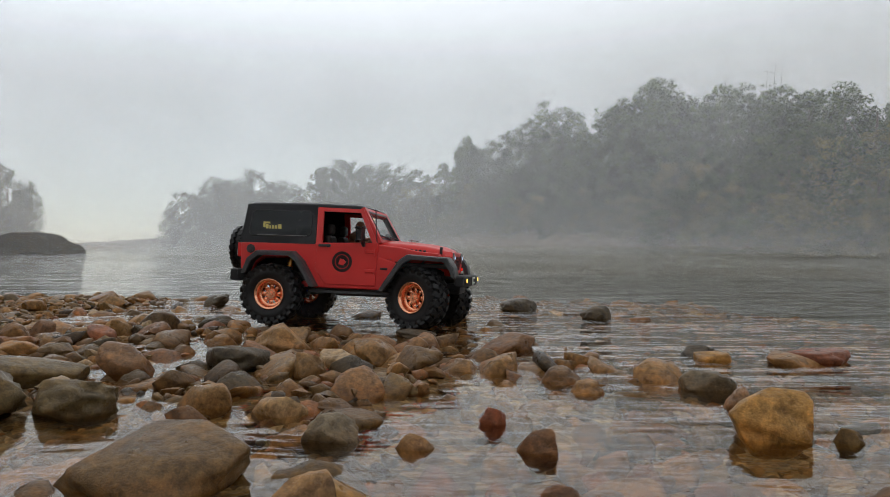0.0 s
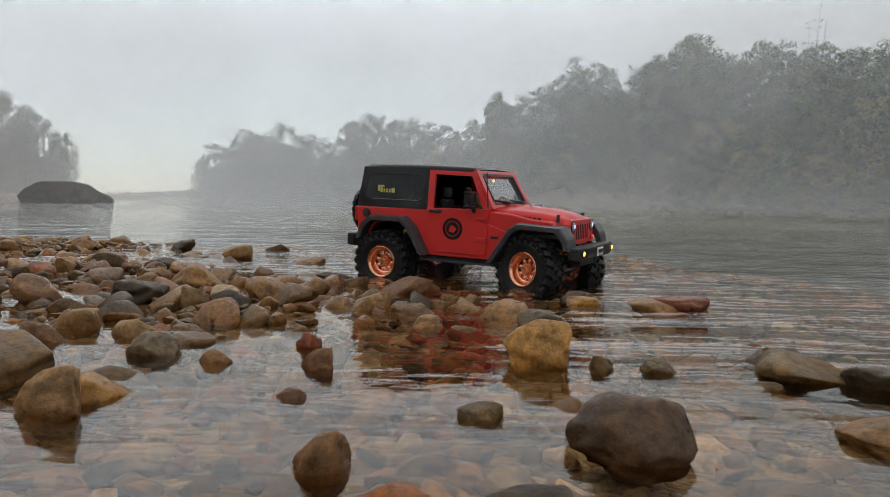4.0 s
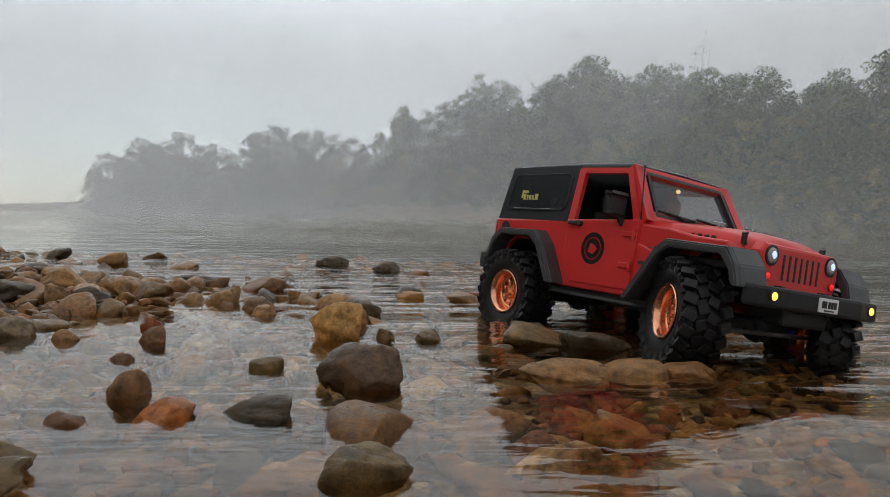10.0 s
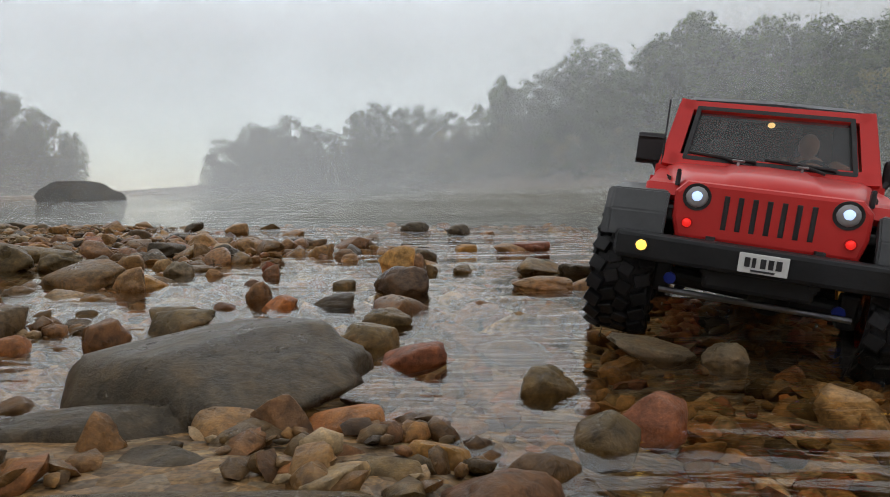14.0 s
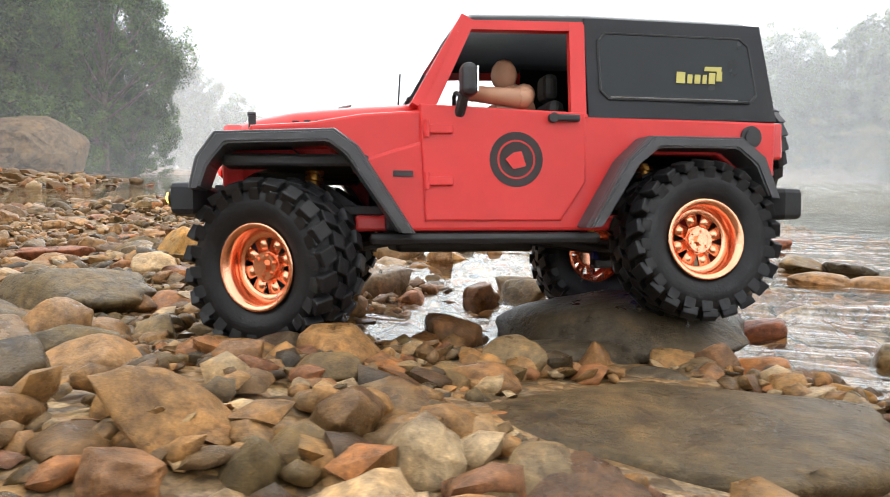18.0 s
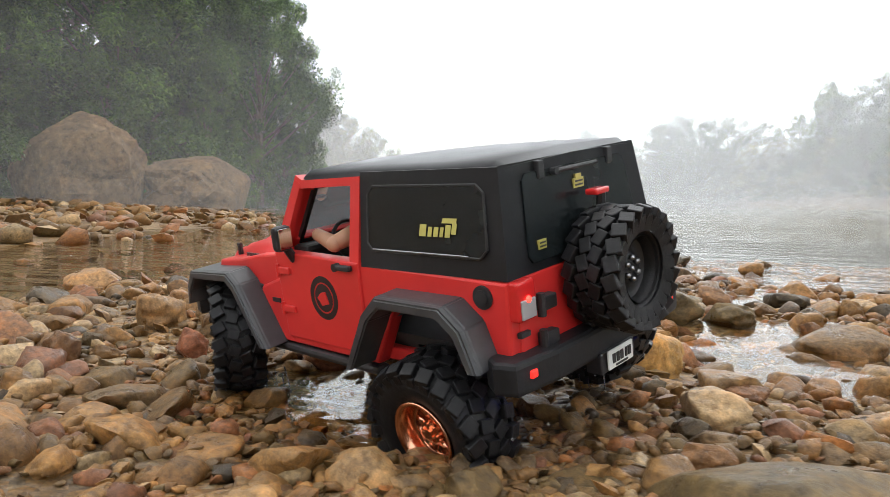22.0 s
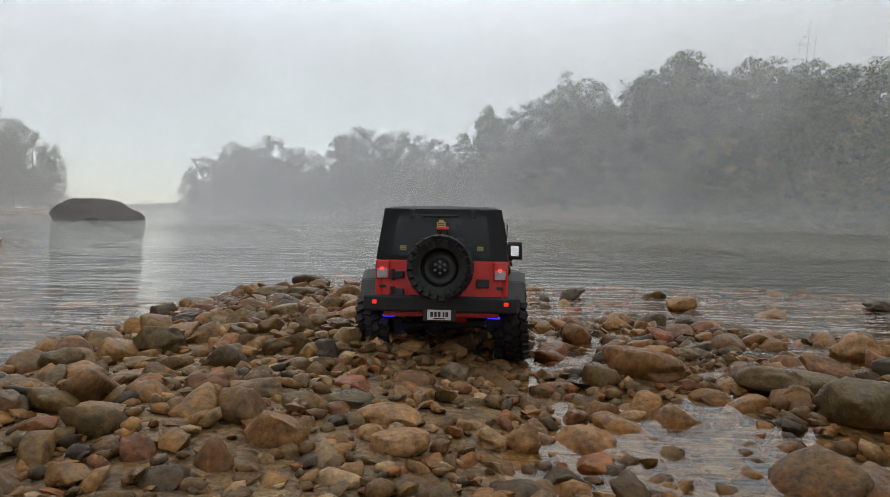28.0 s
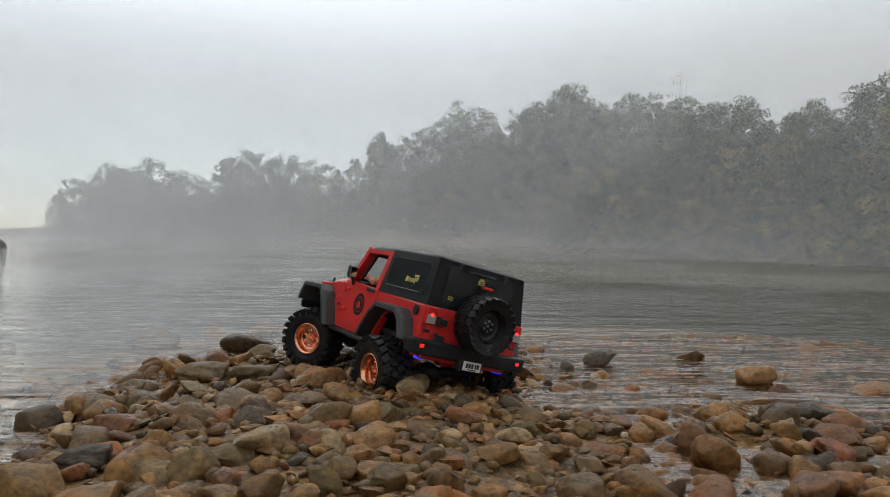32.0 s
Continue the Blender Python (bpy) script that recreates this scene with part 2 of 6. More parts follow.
def bed_mat():
    m, nd, lk, bs = nodes_of("wet_gravel_bed")
    tc = nd.new("ShaderNodeTexCoord")
    v = nd.new("ShaderNodeTexVoronoi")
    v.inputs["Scale"].default_value = 110
    lk.new(tc.outputs["Object"], v.inputs["Vector"])
    hue = ramp_node(nd, [(0, (0.15, 0.11, 0.07)), (0.35, (0.27, 0.18, 0.09)), (0.6, (0.40, 0.25, 0.11)), (0.85, (0.26, 0.21, 0.15)), (1, (0.50, 0.37, 0.20))])
    sep = nd.new("ShaderNodeSeparateColor")
    lk.new(v.outputs["Color"], sep.inputs[0])
    lk.new(sep.outputs[0], hue.inputs["Fac"])
    n = noise_node(nd, lk, 2.2, 6)
    tone = ramp_node(nd, [(0.3, (0.42, 0.39, 0.35)), (0.7, (0.95, 0.90, 0.82))])
    lk.new(n.outputs["Fac"], tone.inputs["Fac"])
    mx = nd.new("ShaderNodeMix")
    mx.data_type, mx.blend_type = "RGBA", "MULTIPLY"
    mx.inputs["Factor"].default_value = 1
    lk.new(hue.outputs["Color"], mx.inputs["A"])
    lk.new(tone.outputs["Color"], mx.inputs["B"])
    grit = noise_node(nd, lk, 420, 4)
    gr = ramp_node(nd, [(0.35, (0.45, 0.43, 0.40)), (0.65, (1.3, 1.25, 1.2))])
    lk.new(grit.outputs["Fac"], gr.inputs["Fac"])
    m2 = nd.new("ShaderNodeMix")
    m2.data_type, m2.blend_type = "RGBA", "MULTIPLY"
    m2.inputs["Factor"].default_value = 1
    lk.new(mx.outputs["Result"], m2.inputs["A"])
    lk.new(gr.outputs["Color"], m2.inputs["B"])
    # light swallowed by deep water, put into the bed colour as darkening
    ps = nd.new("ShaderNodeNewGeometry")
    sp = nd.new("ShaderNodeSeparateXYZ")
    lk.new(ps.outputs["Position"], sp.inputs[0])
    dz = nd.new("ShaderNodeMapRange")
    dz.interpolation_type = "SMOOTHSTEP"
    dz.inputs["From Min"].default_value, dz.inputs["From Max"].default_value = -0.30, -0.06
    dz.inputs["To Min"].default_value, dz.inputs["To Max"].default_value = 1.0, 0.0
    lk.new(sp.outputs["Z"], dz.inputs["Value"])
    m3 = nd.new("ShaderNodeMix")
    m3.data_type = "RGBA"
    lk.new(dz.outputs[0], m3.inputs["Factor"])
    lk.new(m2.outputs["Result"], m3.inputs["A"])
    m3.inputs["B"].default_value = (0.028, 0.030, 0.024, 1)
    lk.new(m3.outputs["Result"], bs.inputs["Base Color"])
    bs.inputs["Roughness"].default_value = 0.45
    wet_gloss(nd, lk, bs)
    b = nd.new("ShaderNodeBump")
    b.inputs["Strength"].default_value, b.inputs["Distance"].default_value = 0.8, 0.006
    b.invert = True
    lk.new(v.outputs["Distance"], b.inputs["Height"])
    lk.new(b.outputs[0], bs.inputs["Normal"])
    return m


def water_mat():
    """Clear shallow water: mirrors by Fresnel off small ripples, else lets the bed show through with a faint green-brown tint."""
    m, nd, lk, bs = nodes_of("river_water")
    nd.remove(bs)
    out = nd["Material Output"]
    tc = nd.new("ShaderNodeTexCoord")
    mp = nd.new("ShaderNodeMapping")
    mp.inputs["Scale"].default_value = (0.45, 1.5, 1.0)
    mp.inputs["Rotation"].default_value = (0, 0, radians(20))
    lk.new(tc.outputs["Object"], mp.inputs["Vector"])
    hs = []
    for scale, dist in ((1.2, 0.110), (4.5, 0.150), (13.0, 0.060), (36.0, 0.0110), (95.0, 0.0016)):
        n = nd.new("ShaderNodeTexNoise")
        n.inputs["Scale"].default_value, n.inputs["Detail"].default_value = scale, 3.0
        n.inputs["Distortion"].default_value = 0.6
        lk.new(mp.outputs[0], n.inputs["Vector"])
        hs.append((n, dist))
    calm = noise_node(nd, lk, 0.35, 2.0)
    cr = nd.new("ShaderNodeMapRange")
    cr.inputs["From Min"].default_value, cr.inputs["From Max"].default_value = 0.42, 0.62
    cr.inputs["To Min"].default_value, cr.inputs["To Max"].default_value = 0.35, 1.0
    lk.new(calm.outputs["Fac"], cr.inputs["Value"])
    # sheltered and smooth among the stones of the bar
    off = nd.new("ShaderNodeVectorMath")
    off.operation = "DISTANCE"
    off.inputs[1].default_value = (-0.35, 0.1, 0)
    lk.new(tc.outputs["Object"], off.inputs[0])
    lee = nd.new("ShaderNodeMapRange")
    lee.interpolation_type = "SMOOTHSTEP"
    lee.inputs["From Min"].default_value, lee.inputs["From Max"].default_value = 0.65, 1.6
    lee.inputs["To Min"].default_value, lee.inputs["To Max"].default_value = 0.09, 1.0
    lk.new(off.outputs["Value"], lee.inputs["Value"])
    # slack water along the near bank, the current beyond the bar
    side = nd.new("ShaderNodeSeparateXYZ")
    lk.new(tc.outputs["Object"], side.inputs[0])
    slack = nd.new("ShaderNodeMapRange")
    slack.interpolation_type = "SMOOTHSTEP"
    slack.inputs["From Min"].default_value, slack.inputs["From Max"].default_value = -2.0, 1.0
    slack.inputs["To Min"].default_value, slack.inputs["To Max"].default_value = 0.25, 1.0
    lk.new(side.outputs["X"], slack.inputs["Value"])
    amt = cr
    for more in (lee, slack):
        both = nd.new("ShaderNodeMath")
        both.operation = "MULTIPLY"
        lk.new(amt.outputs[0], both.inputs[0])
        lk.new(more.outputs[0], both.inputs[1])
        amt = both
    last = None
    for n, dist in hs:
        b = nd.new("ShaderNodeBump")
        b.inputs["Distance"].default_value = dist
        lk.new(amt.outputs[0], b.inputs["Strength"])
        lk.new(n.outputs["Fac"], b.inputs["Height"])
        if last:
            lk.new(last.outputs[0], b.inputs["Normal"])
        last = b
    lw = nd.new("ShaderNodeLayerWeight")
    lw.inputs["Blend"].default_value = 0.5
    lk.new(last.outputs[0], lw.inputs["Normal"])
    pw = nd.new("ShaderNodeMath")
    pw.operation = "POWER"
    pw.inputs[1].default_value = 5.0
    lk.new(lw.outputs["Facing"], pw.inputs[0])
    fr = nd.new("ShaderNodeMapRange")
    fr.inputs["To Min"].default_value, fr.inputs["To Max"].default_value = 0.02, 1.0
    lk.new(pw.outputs[0], fr.inputs["Value"])
    clear = nd.new("ShaderNodeBsdfTransparent")
    clear.inputs["Color"].default_value = (1.0, 0.95, 0.84, 1)
    gloss = nd.new("ShaderNodeBsdfGlossy")
    gloss.inputs["Roughness"].default_value = 0.02
    gloss.inputs["Color"].default_value = (0.88, 0.88, 0.87, 1)
    lk.new(last.outputs[0], gloss.inputs["Normal"])
    mix = nd.new("ShaderNodeMixShader")
    lk.new(fr.outputs[0], mix.inputs[0])
    lk.new(clear.outputs[0], mix.inputs[1])
    lk.new(gloss.outputs[0], mix.inputs[2])
    lk.new(mix.outputs[0], out.inputs["Surface"])
    return m


def leaf_mat(name, a, b):
    m, nd, lk, bs = nodes_of(name)
    g = nd.new("ShaderNodeNewGeometry")
    r = ramp_node(nd, [(0, a), (1, b)])
    lk.new(g.outputs["Random Per Island"], r.inputs["Fac"])
    # clump-wide tone patches; their dark end also paints shadow gaps into the leaf colour
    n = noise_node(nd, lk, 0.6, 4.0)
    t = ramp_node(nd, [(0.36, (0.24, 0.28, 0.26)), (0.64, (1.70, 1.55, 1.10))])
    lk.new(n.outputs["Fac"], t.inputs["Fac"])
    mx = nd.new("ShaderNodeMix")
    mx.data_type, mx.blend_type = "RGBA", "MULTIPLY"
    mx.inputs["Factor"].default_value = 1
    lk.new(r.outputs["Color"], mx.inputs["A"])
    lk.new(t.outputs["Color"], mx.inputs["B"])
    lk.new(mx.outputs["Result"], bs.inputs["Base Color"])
    bs.inputs["Roughness"].default_value = 0.6
    bs.inputs["Specular IOR Level"].default_value = 0.2
    return m


def mist_mat(name, radius, thick, low, low_top):
    """A thin veil of droplets: lets most light through and scatters the rest; thicker close to the water, gone high up, drifting in patches."""
    m, nd, lk, bs = nodes_of(name)
    nd.remove(bs)
    g = nd.new("ShaderNodeNewGeometry")
    sp = nd.new("ShaderNodeSeparateXYZ")
    lk.new(g.outputs["Position"], sp.inputs[0])
    n = noise_node(nd, lk, 2.2 / radius, 3.0)

    def ranged(value, a, b, lo, hi, smooth=True):
        r = nd.new("ShaderNodeMapRange")
        r.interpolation_type = "SMOOTHSTEP" if smooth else "LINEAR"
        for key, v in (("From Min", a), ("From Max", b), ("To Min", lo), ("To Max", hi)):
            r.inputs[key].default_value = v
        lk.new(value, r.inputs["Value"])
        return r.outputs[0]

    def joined(op, a, b):
        o = nd.new("ShaderNodeMath")
        o.operation, o.use_clamp = op, True
        lk.new(a, o.inputs[0])
        lk.new(b, o.inputs[1])
        return o.outputs[0]

    body = ranged(n.outputs["Fac"], 0.3, 0.7, thick * 0.88, thick * 1.05)
    over = ranged(sp.outputs["Z"], 0.19 * radius, 0.38 * radius, 1.0, 0.0)
    drift = ranged(n.outputs["Fac"], 0.3, 0.7, low * 0.80, low * 1.05)
    near_water = ranged(sp.outputs["Z"], -0.4 * low_top, low_top, 1.0, 0.0)
    share = joined("ADD", joined("MULTIPLY", body, over), joined("MULTIPLY", drift, near_water))
    tr, di, tl, half, mix = (nd.new("ShaderNode" + k) for k in ("BsdfTransparent", "BsdfDiffuse", "BsdfTranslucent", "MixShader", "MixShader"))
    for b in (di, tl):
        b.inputs["Color"].default_value = (0.975, 0.985, 0.99, 1)
    lk.new(di.outputs[0], half.inputs[1])
    lk.new(tl.outputs[0], half.inputs[2])
    lk.new(share, mix.inputs[0])
    lk.new(tr.outputs[0], mix.inputs[1])
    lk.new(half.outputs[0], mix.inputs[2])
    lk.new(mix.outputs[0], nd["Material Output"].inputs["Surface"])
    return m


def glass_mat():
    m, nd, lk, bs = nodes_of("clear_pane")
    nd.remove(bs)
    fr, tr, gl, mx = (nd.new("ShaderNode" + k) for k in ("Fresnel", "BsdfTransparent", "BsdfGlossy", "MixShader"))
    fr.inputs["IOR"].default_value = 1.5
    tr.inputs["Color"].default_value = (0.86, 0.88, 0.9, 1)
    gl.inputs["Roughness"].default_value = 0.03
    lk.new(fr.outputs[0], mx.inputs[0])
    lk.new(tr.outputs[0], mx.inputs[1])
    lk.new(gl.outputs[0], mx.inputs[2])
    # the sky's reflection put into the pane as an even pale diffuse layer
    di, tl, sky_sheen, pane_mix = (nd.new("ShaderNode" + k) for k in ("BsdfDiffuse", "BsdfTranslucent", "MixShader", "MixShader"))
    for b in (di, tl):
        b.inputs["Color"].default_value = (0.52, 0.54, 0.56, 1)
    lk.new(di.outputs[0], sky_sheen.inputs[1])
    lk.new(tl.outputs[0], sky_sheen.inputs[2])
    pane_mix.inputs[0].default_value = 0.24
    lk.new(mx.outputs[0], pane_mix.inputs[1])
    lk.new(sky_sheen.outputs[0], pane_mix.inputs[2])
    lk.new(pane_mix.outputs[0], nd["Material Output"].inputs["Surface"])
    return m


M_RED = plain("red_body_paint", (0.60, 0.030, 0.027), 0.36, grain=0.10, scale=14, coat=0.2)
M_BLACK = plain("black_hardtop", (0.012, 0.013, 0.015), 0.36, grain=0.25, scale=40, bump=0.08)
M_FLARE = plain("grey_flare_plastic", (0.046, 0.048, 0.051), 0.40, grain=0.25, scale=60, bump=0.12)
M_RED.node_tree.nodes["Principled BSDF"].inputs["Specular IOR Level"].default_value = 0.32
M_BLACK.node_tree.nodes["Principled BSDF"].inputs["Specular IOR Level"].default_value = 0.3
M_TRIM = plain("grey_black_plastic", (0.014, 0.015, 0.017), 0.50, grain=0.25, scale=60, bump=0.15)
M_RUBBER = plain("wet_tyre_rubber", (0.009, 0.009, 0.010), 0.44, grain=0.4, scale=90, bump=0.3)
M_COPPER = plain("copper_wheel", (0.95, 0.43, 0.26), 0.22, metal=1.0, grain=0.12, scale=50)
M_CHASSIS = plain("black_chassis", (0.015, 0.015, 0.016), 0.5, grain=0.3, scale=80)
M_STEEL = plain("grey_steel", (0.35, 0.35, 0.36), 0.35, metal=1.0, grain=0.2)
M_GOLD = plain("gold_spring", (0.80, 0.42, 0.10), 0.35, metal=1.0, grain=0.1)
M_BLUE = plain("blue_anodised", (0.03, 0.06, 0.45), 0.35, metal=0.6, grain=0.1)
M_WHITE = plain("white_plate", (0.72, 0.72, 0.70), 0.4, grain=0.06)
M_INK = plain("dark_ink", (0.02, 0.02, 0.022), 0.5, grain=0.1)
M_DECAL = plain("black_decal", (0.035, 0.022, 0.022), 0.42, grain=0.2)
M_YELLOW = plain("yellow_decal", (0.46, 0.40, 0.10), 0.45, grain=0.1)
M_SMOKE = plain("smoked_window", (0.009, 0.012, 0.013), 0.24, grain=0.1, coat=0.05)
M_SKIN = plain("doll_vinyl", (0.42, 0.22, 0.13), 0.5, grain=0.08)
M_SEAT = plain("black_interior", (0.02, 0.02, 0.02), 0.6, grain=0.2)
M_MIRROR = plain("mirror_glass", (0.85, 0.85, 0.85), 0.05, metal=1.0, grain=0.0)
M_GLASS = glass_mat()
for wm in (M_RUBBER, M_TRIM, M_SMOKE):
    wm.node_tree.nodes["Principled BSDF"].inputs["Specular IOR Level"].default_value = 0.3
M_DROP = plain("water_drop", (0.75, 0.78, 0.80), 0.05, grain=0.05)
M_DROP.node_tree.nodes["Principled BSDF"].inputs["Transmission Weight"].default_value = 0.85
M_DROP.node_tree.nodes["Principled BSDF"].inputs["IOR"].default_value = 1.33
M_LAMP = glow("white_headlight", (0.50, 0.66, 1.0), 0.9)
M_FOG = glow("yellow_foglight", (1.0, 0.62, 0.10), 1.3)
M_REDLED = glow("red_light", (1.0, 0.03, 0.02), 2.4)
M_REDDIM = glow("dim_red_light", (0.8, 0.02, 0.015), 0.7)
M_BLUELED = glow("blue_strip", (0.03, 0.03, 1.0), 1.2)
M_AMBER = glow("amber_cabin_light", (1.0, 0.62, 0.22), 1.2)
M_LENS = plain("pale_lens", (0.34, 0.33, 0.34), 0.15, grain=0.05)
M_REDLENS = plain("red_lens", (0.55, 0.02, 0.02), 0.15, grain=0.05, coat=0.3)
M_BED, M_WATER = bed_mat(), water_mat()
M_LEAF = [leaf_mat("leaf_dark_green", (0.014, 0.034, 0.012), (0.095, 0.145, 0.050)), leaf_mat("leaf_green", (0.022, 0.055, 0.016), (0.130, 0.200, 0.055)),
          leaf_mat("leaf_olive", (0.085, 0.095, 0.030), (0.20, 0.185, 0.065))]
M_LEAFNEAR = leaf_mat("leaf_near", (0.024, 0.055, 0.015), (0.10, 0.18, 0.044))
M_BARK = plain("bark", (0.11, 0.085, 0.06), 0.85, grain=0.4, scale=9, bump=0.4)
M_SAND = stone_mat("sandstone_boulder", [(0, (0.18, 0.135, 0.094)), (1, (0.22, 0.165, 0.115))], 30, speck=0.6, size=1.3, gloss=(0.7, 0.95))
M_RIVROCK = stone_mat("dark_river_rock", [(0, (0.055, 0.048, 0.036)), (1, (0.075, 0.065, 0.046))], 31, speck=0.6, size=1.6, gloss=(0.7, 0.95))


# veils of mist up the river: distance, thickness, more of it near the water, up to which height
MIST = [(10, 0.13, 0.09, 1.4), (27, 0.20, 0.03, 3.0), (40, 0.02, 0.20, 1.9), (56, 0.22, 0.01, 4.0), (76, 0.225, 0.0, 5.0), (92, 0.225, 0.0, 5.0), (110, 0.23, 0.0, 6.0)]


# ---- small helpers for building ----
def mesh_of(name, verts, faces, mat, smooth=True):
    me = bpy.data.meshes.new(name)
    me.from_pydata(verts, [], faces)
    me.materials.append(mat)
    if smooth:
        me.polygons.foreach_set("use_smooth", [True] * len(me.polygons))
    me.update()
    return me


def part(name, bm, mat, parent, label="", smooth=False):
    """One mesh object out of a bmesh, under its thing."""
    me = bpy.data.meshes.new(name)
    bmesh.ops.recalc_face_normals(bm, faces=bm.faces)
    bm.to_mesh(me)
    bm.free()
    for m in mat if isinstance(mat, (list, tuple)) else [mat]:
        me.materials.append(m)
    if smooth:
        me.polygons.foreach_set("use_smooth", [True] * len(me.polygons))
    ob = new(name, me)
    ob.parent = parent
    if label:
        tagged(ob, label)
    return ob


# ---- ground, river and mist ----
MOUNDS = [(-1.00, 0.30, 0.36, 0.85, 0.040), (-0.95, 1.35, 0.36, 0.60, 0.026), (-0.50, -0.42, 0.85, 0.36, 0.034), (0.12, -0.55, 0.45, 0.30, 0.034), (-0.60, 1.20, 0.30, 0.60, 0.006),
          (-0.50, 0.45, 0.25, 0.40, 0.010), (-0.18, 0.85, 0.45, 0.38, 0.018), (-0.20, 0.02, 0.24, 0.24, 0.024), (0.24, -0.18, 0.17, 0.10, 0.021), (-0.42, 0.20, 0.15, 0.20, 0.012)]
def bar(x, y):
    """How far the gravel stands out of the water, as a sum of low mounds."""
    h = -0.022
    for cx, cy, rx, ry, top in MOUNDS:
        q = ((x - cx) / rx) ** 2 + ((y - cy) / ry) ** 2
        h = h + top * np.exp(-q ** 2)
    return h


def left_edge(y):
    return np.interp(y, [-60, -6, -3, 1, 4.7, 9.5, 20, 35, 100, 700], [1.0, -1.6, -2.3, -2.8, -4.7, -9.6, -13.5, -19, -42, -300])


def height(x, y):
    """The ground: gravel bar, shallow water, river bed and the two banks."""
    x, y = np.asarray(x, float), np.asarray(y, float)
    h = bar(x, y)
    deep = np.clip((x - 0.55) * 0.10, 0, 0.12) + np.clip((y - 1.75) * 0.09, 0, 0.5) + np.clip((-1.25 - x) * 0.12, 0, 0.08) * (y > -0.6)
    h = h - deep
    d = left_edge(y) - x
    h = np.where(d > -1.0, np.maximum(h, np.minimum(0.035 * d, 0.14) + np.clip(d - 5.5, 0, 6) * 0.32 * np.clip((32 - y) / 12, 0, 1)), h)
    s = ((x - 29) * 71 + (y - 34) * 44) / 83.5
    h = np.where(s > -3, np.maximum(h, np.clip(s * 0.35, -0.6, 3.5)), h)
    back = -1.6 - y
    return np.where(back > 0, np.maximum(h, np.minimum(back * 0.05, 1.2)), h)


def spread(a, b, n, mid, tight):
    """Grid lines from a to b, dense round mid and wide far off."""
    lo, hi = math.asinh((a - mid) / tight), math.asinh((b - mid) / tight)
    return mid + tight * np.sinh(np.linspace(lo, hi, n))


def sheet(xs, ys, zfun):
    gx, gy = np.meshgrid(xs, ys)
    gz = zfun(gx, gy)
    verts = np.stack([gx.ravel(), gy.ravel(), gz.ravel()], 1)
    nx, ny = len(xs), len(ys)
    i = (np.arange(ny - 1)[:, None] * nx + np.arange(nx - 1)[None]).ravel()
    return verts.tolist(), np.stack([i, i + 1, i + nx + 1, i + nx], 1).tolist()


def rough_height(x, y):
    wob = 0.008 * np.sin(9.1 * x + 2.3 * np.sin(5.3 * y)) * np.sin(7.7 * y + 1.9 * np.sin(6.1 * x)) + 0.004 * np.sin(23 * x + 11 * y) * np.sin(19 * y - 13 * x)
    return height(x, y) + wob


GX, GY = spread(-900, 900, 260, -0.2, 0.9), spread(-500, 1500, 260, 0.5, 0.9)
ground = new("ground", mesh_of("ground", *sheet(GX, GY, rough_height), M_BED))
tagged(ground, "brown gravel river bed and banks", "ground", kind="structure")
WX, WY = spread(-900, 900, 240, 0.64, 0.3), spread(-300, 1500, 240, 0.1, 0.3)


def riffle(x, y):
    """The river's surface: level but for a low swell where the current meets the bar."""
    ax, ay, bx, by = 0.51, 0.180, 0.76, 0.140
    u = np.clip(((x - ax) * (bx - ax) + (y - ay) * (by - ay)) / ((bx - ax) ** 2 + (by - ay) ** 2), 0, 1)
    d = np.hypot(x - ax - u * (bx - ax), y - ay - u * (by - ay))
    return 0.010 * np.exp(-0.5 * (d / 0.040) ** 2) * (1 + 0.25 * np.sin(55 * x + 20 * y) * np.sin(48 * y - 15 * x))


river = new("water", mesh_of("water", *sheet(WX, WY, riffle), M_WATER))
tagged(river, "clear shallow river water with small ripples over pebbles", "water", kind="structure")


def mist_bank(radius, thick, low, low_top):
    """A veil of mist standing in a wide ring round the gravel bar."""
    n = 72
    a = np.radians(np.arange(n) * 360 / n)
    verts = [(-0.2 + radius * math.sin(t), radius * math.cos(t), z) for z in (-0.3, 0.02 * radius, 0.1 * radius, 0.45 * radius) for t in a]
    faces = [(r * n + i, r * n + (i + 1) % n, (r + 1) * n + (i + 1) % n, (r + 1) * n + i) for r in range(3) for i in range(n)]
    ob = new("mist_bank", mesh_of("mist_bank", verts, faces, mist_mat("mist", radius, thick, low, low_top)))
    tagged(ob, "thin white morning mist drifting over the river", "mist", kind="stuff")


for row in MIST:
    mist_bank(*row)

# ---- the model car (x ahead, y to its left, z up from between the axles) ----
WB, WR, TYRE_R, TYRE_W, TRACK, AXLE_Z = 0.1105, 0.1375, 0.055, 0.044, 0.088, -0.006
SLIM = Matrix.Diagonal((0.885, 0.87, 0.885, 1))
ROLL_R = TYRE_R * 0.885


def box(bm, x0, x1, y0, y1, z0, z1, bev=0.0):
    """A box with its edges rounded off."""
    vs = bmesh.ops.create_cube(bm, size=1.0)["verts"]
    for v in vs:
        v.co = Vector(((x0 + x1) / 2 + v.co.x * (x1 - x0), (y0 + y1) / 2 + v.co.y * (y1 - y0), (z0 + z1) / 2 + v.co.z * (z1 - z0)))
    if bev:
        es = list({e for v in vs for e in v.link_edges})
        bmesh.ops.bevel(bm, geom=es, offset=bev, segments=2, profile=0.5, affect="EDGES")
    return bm


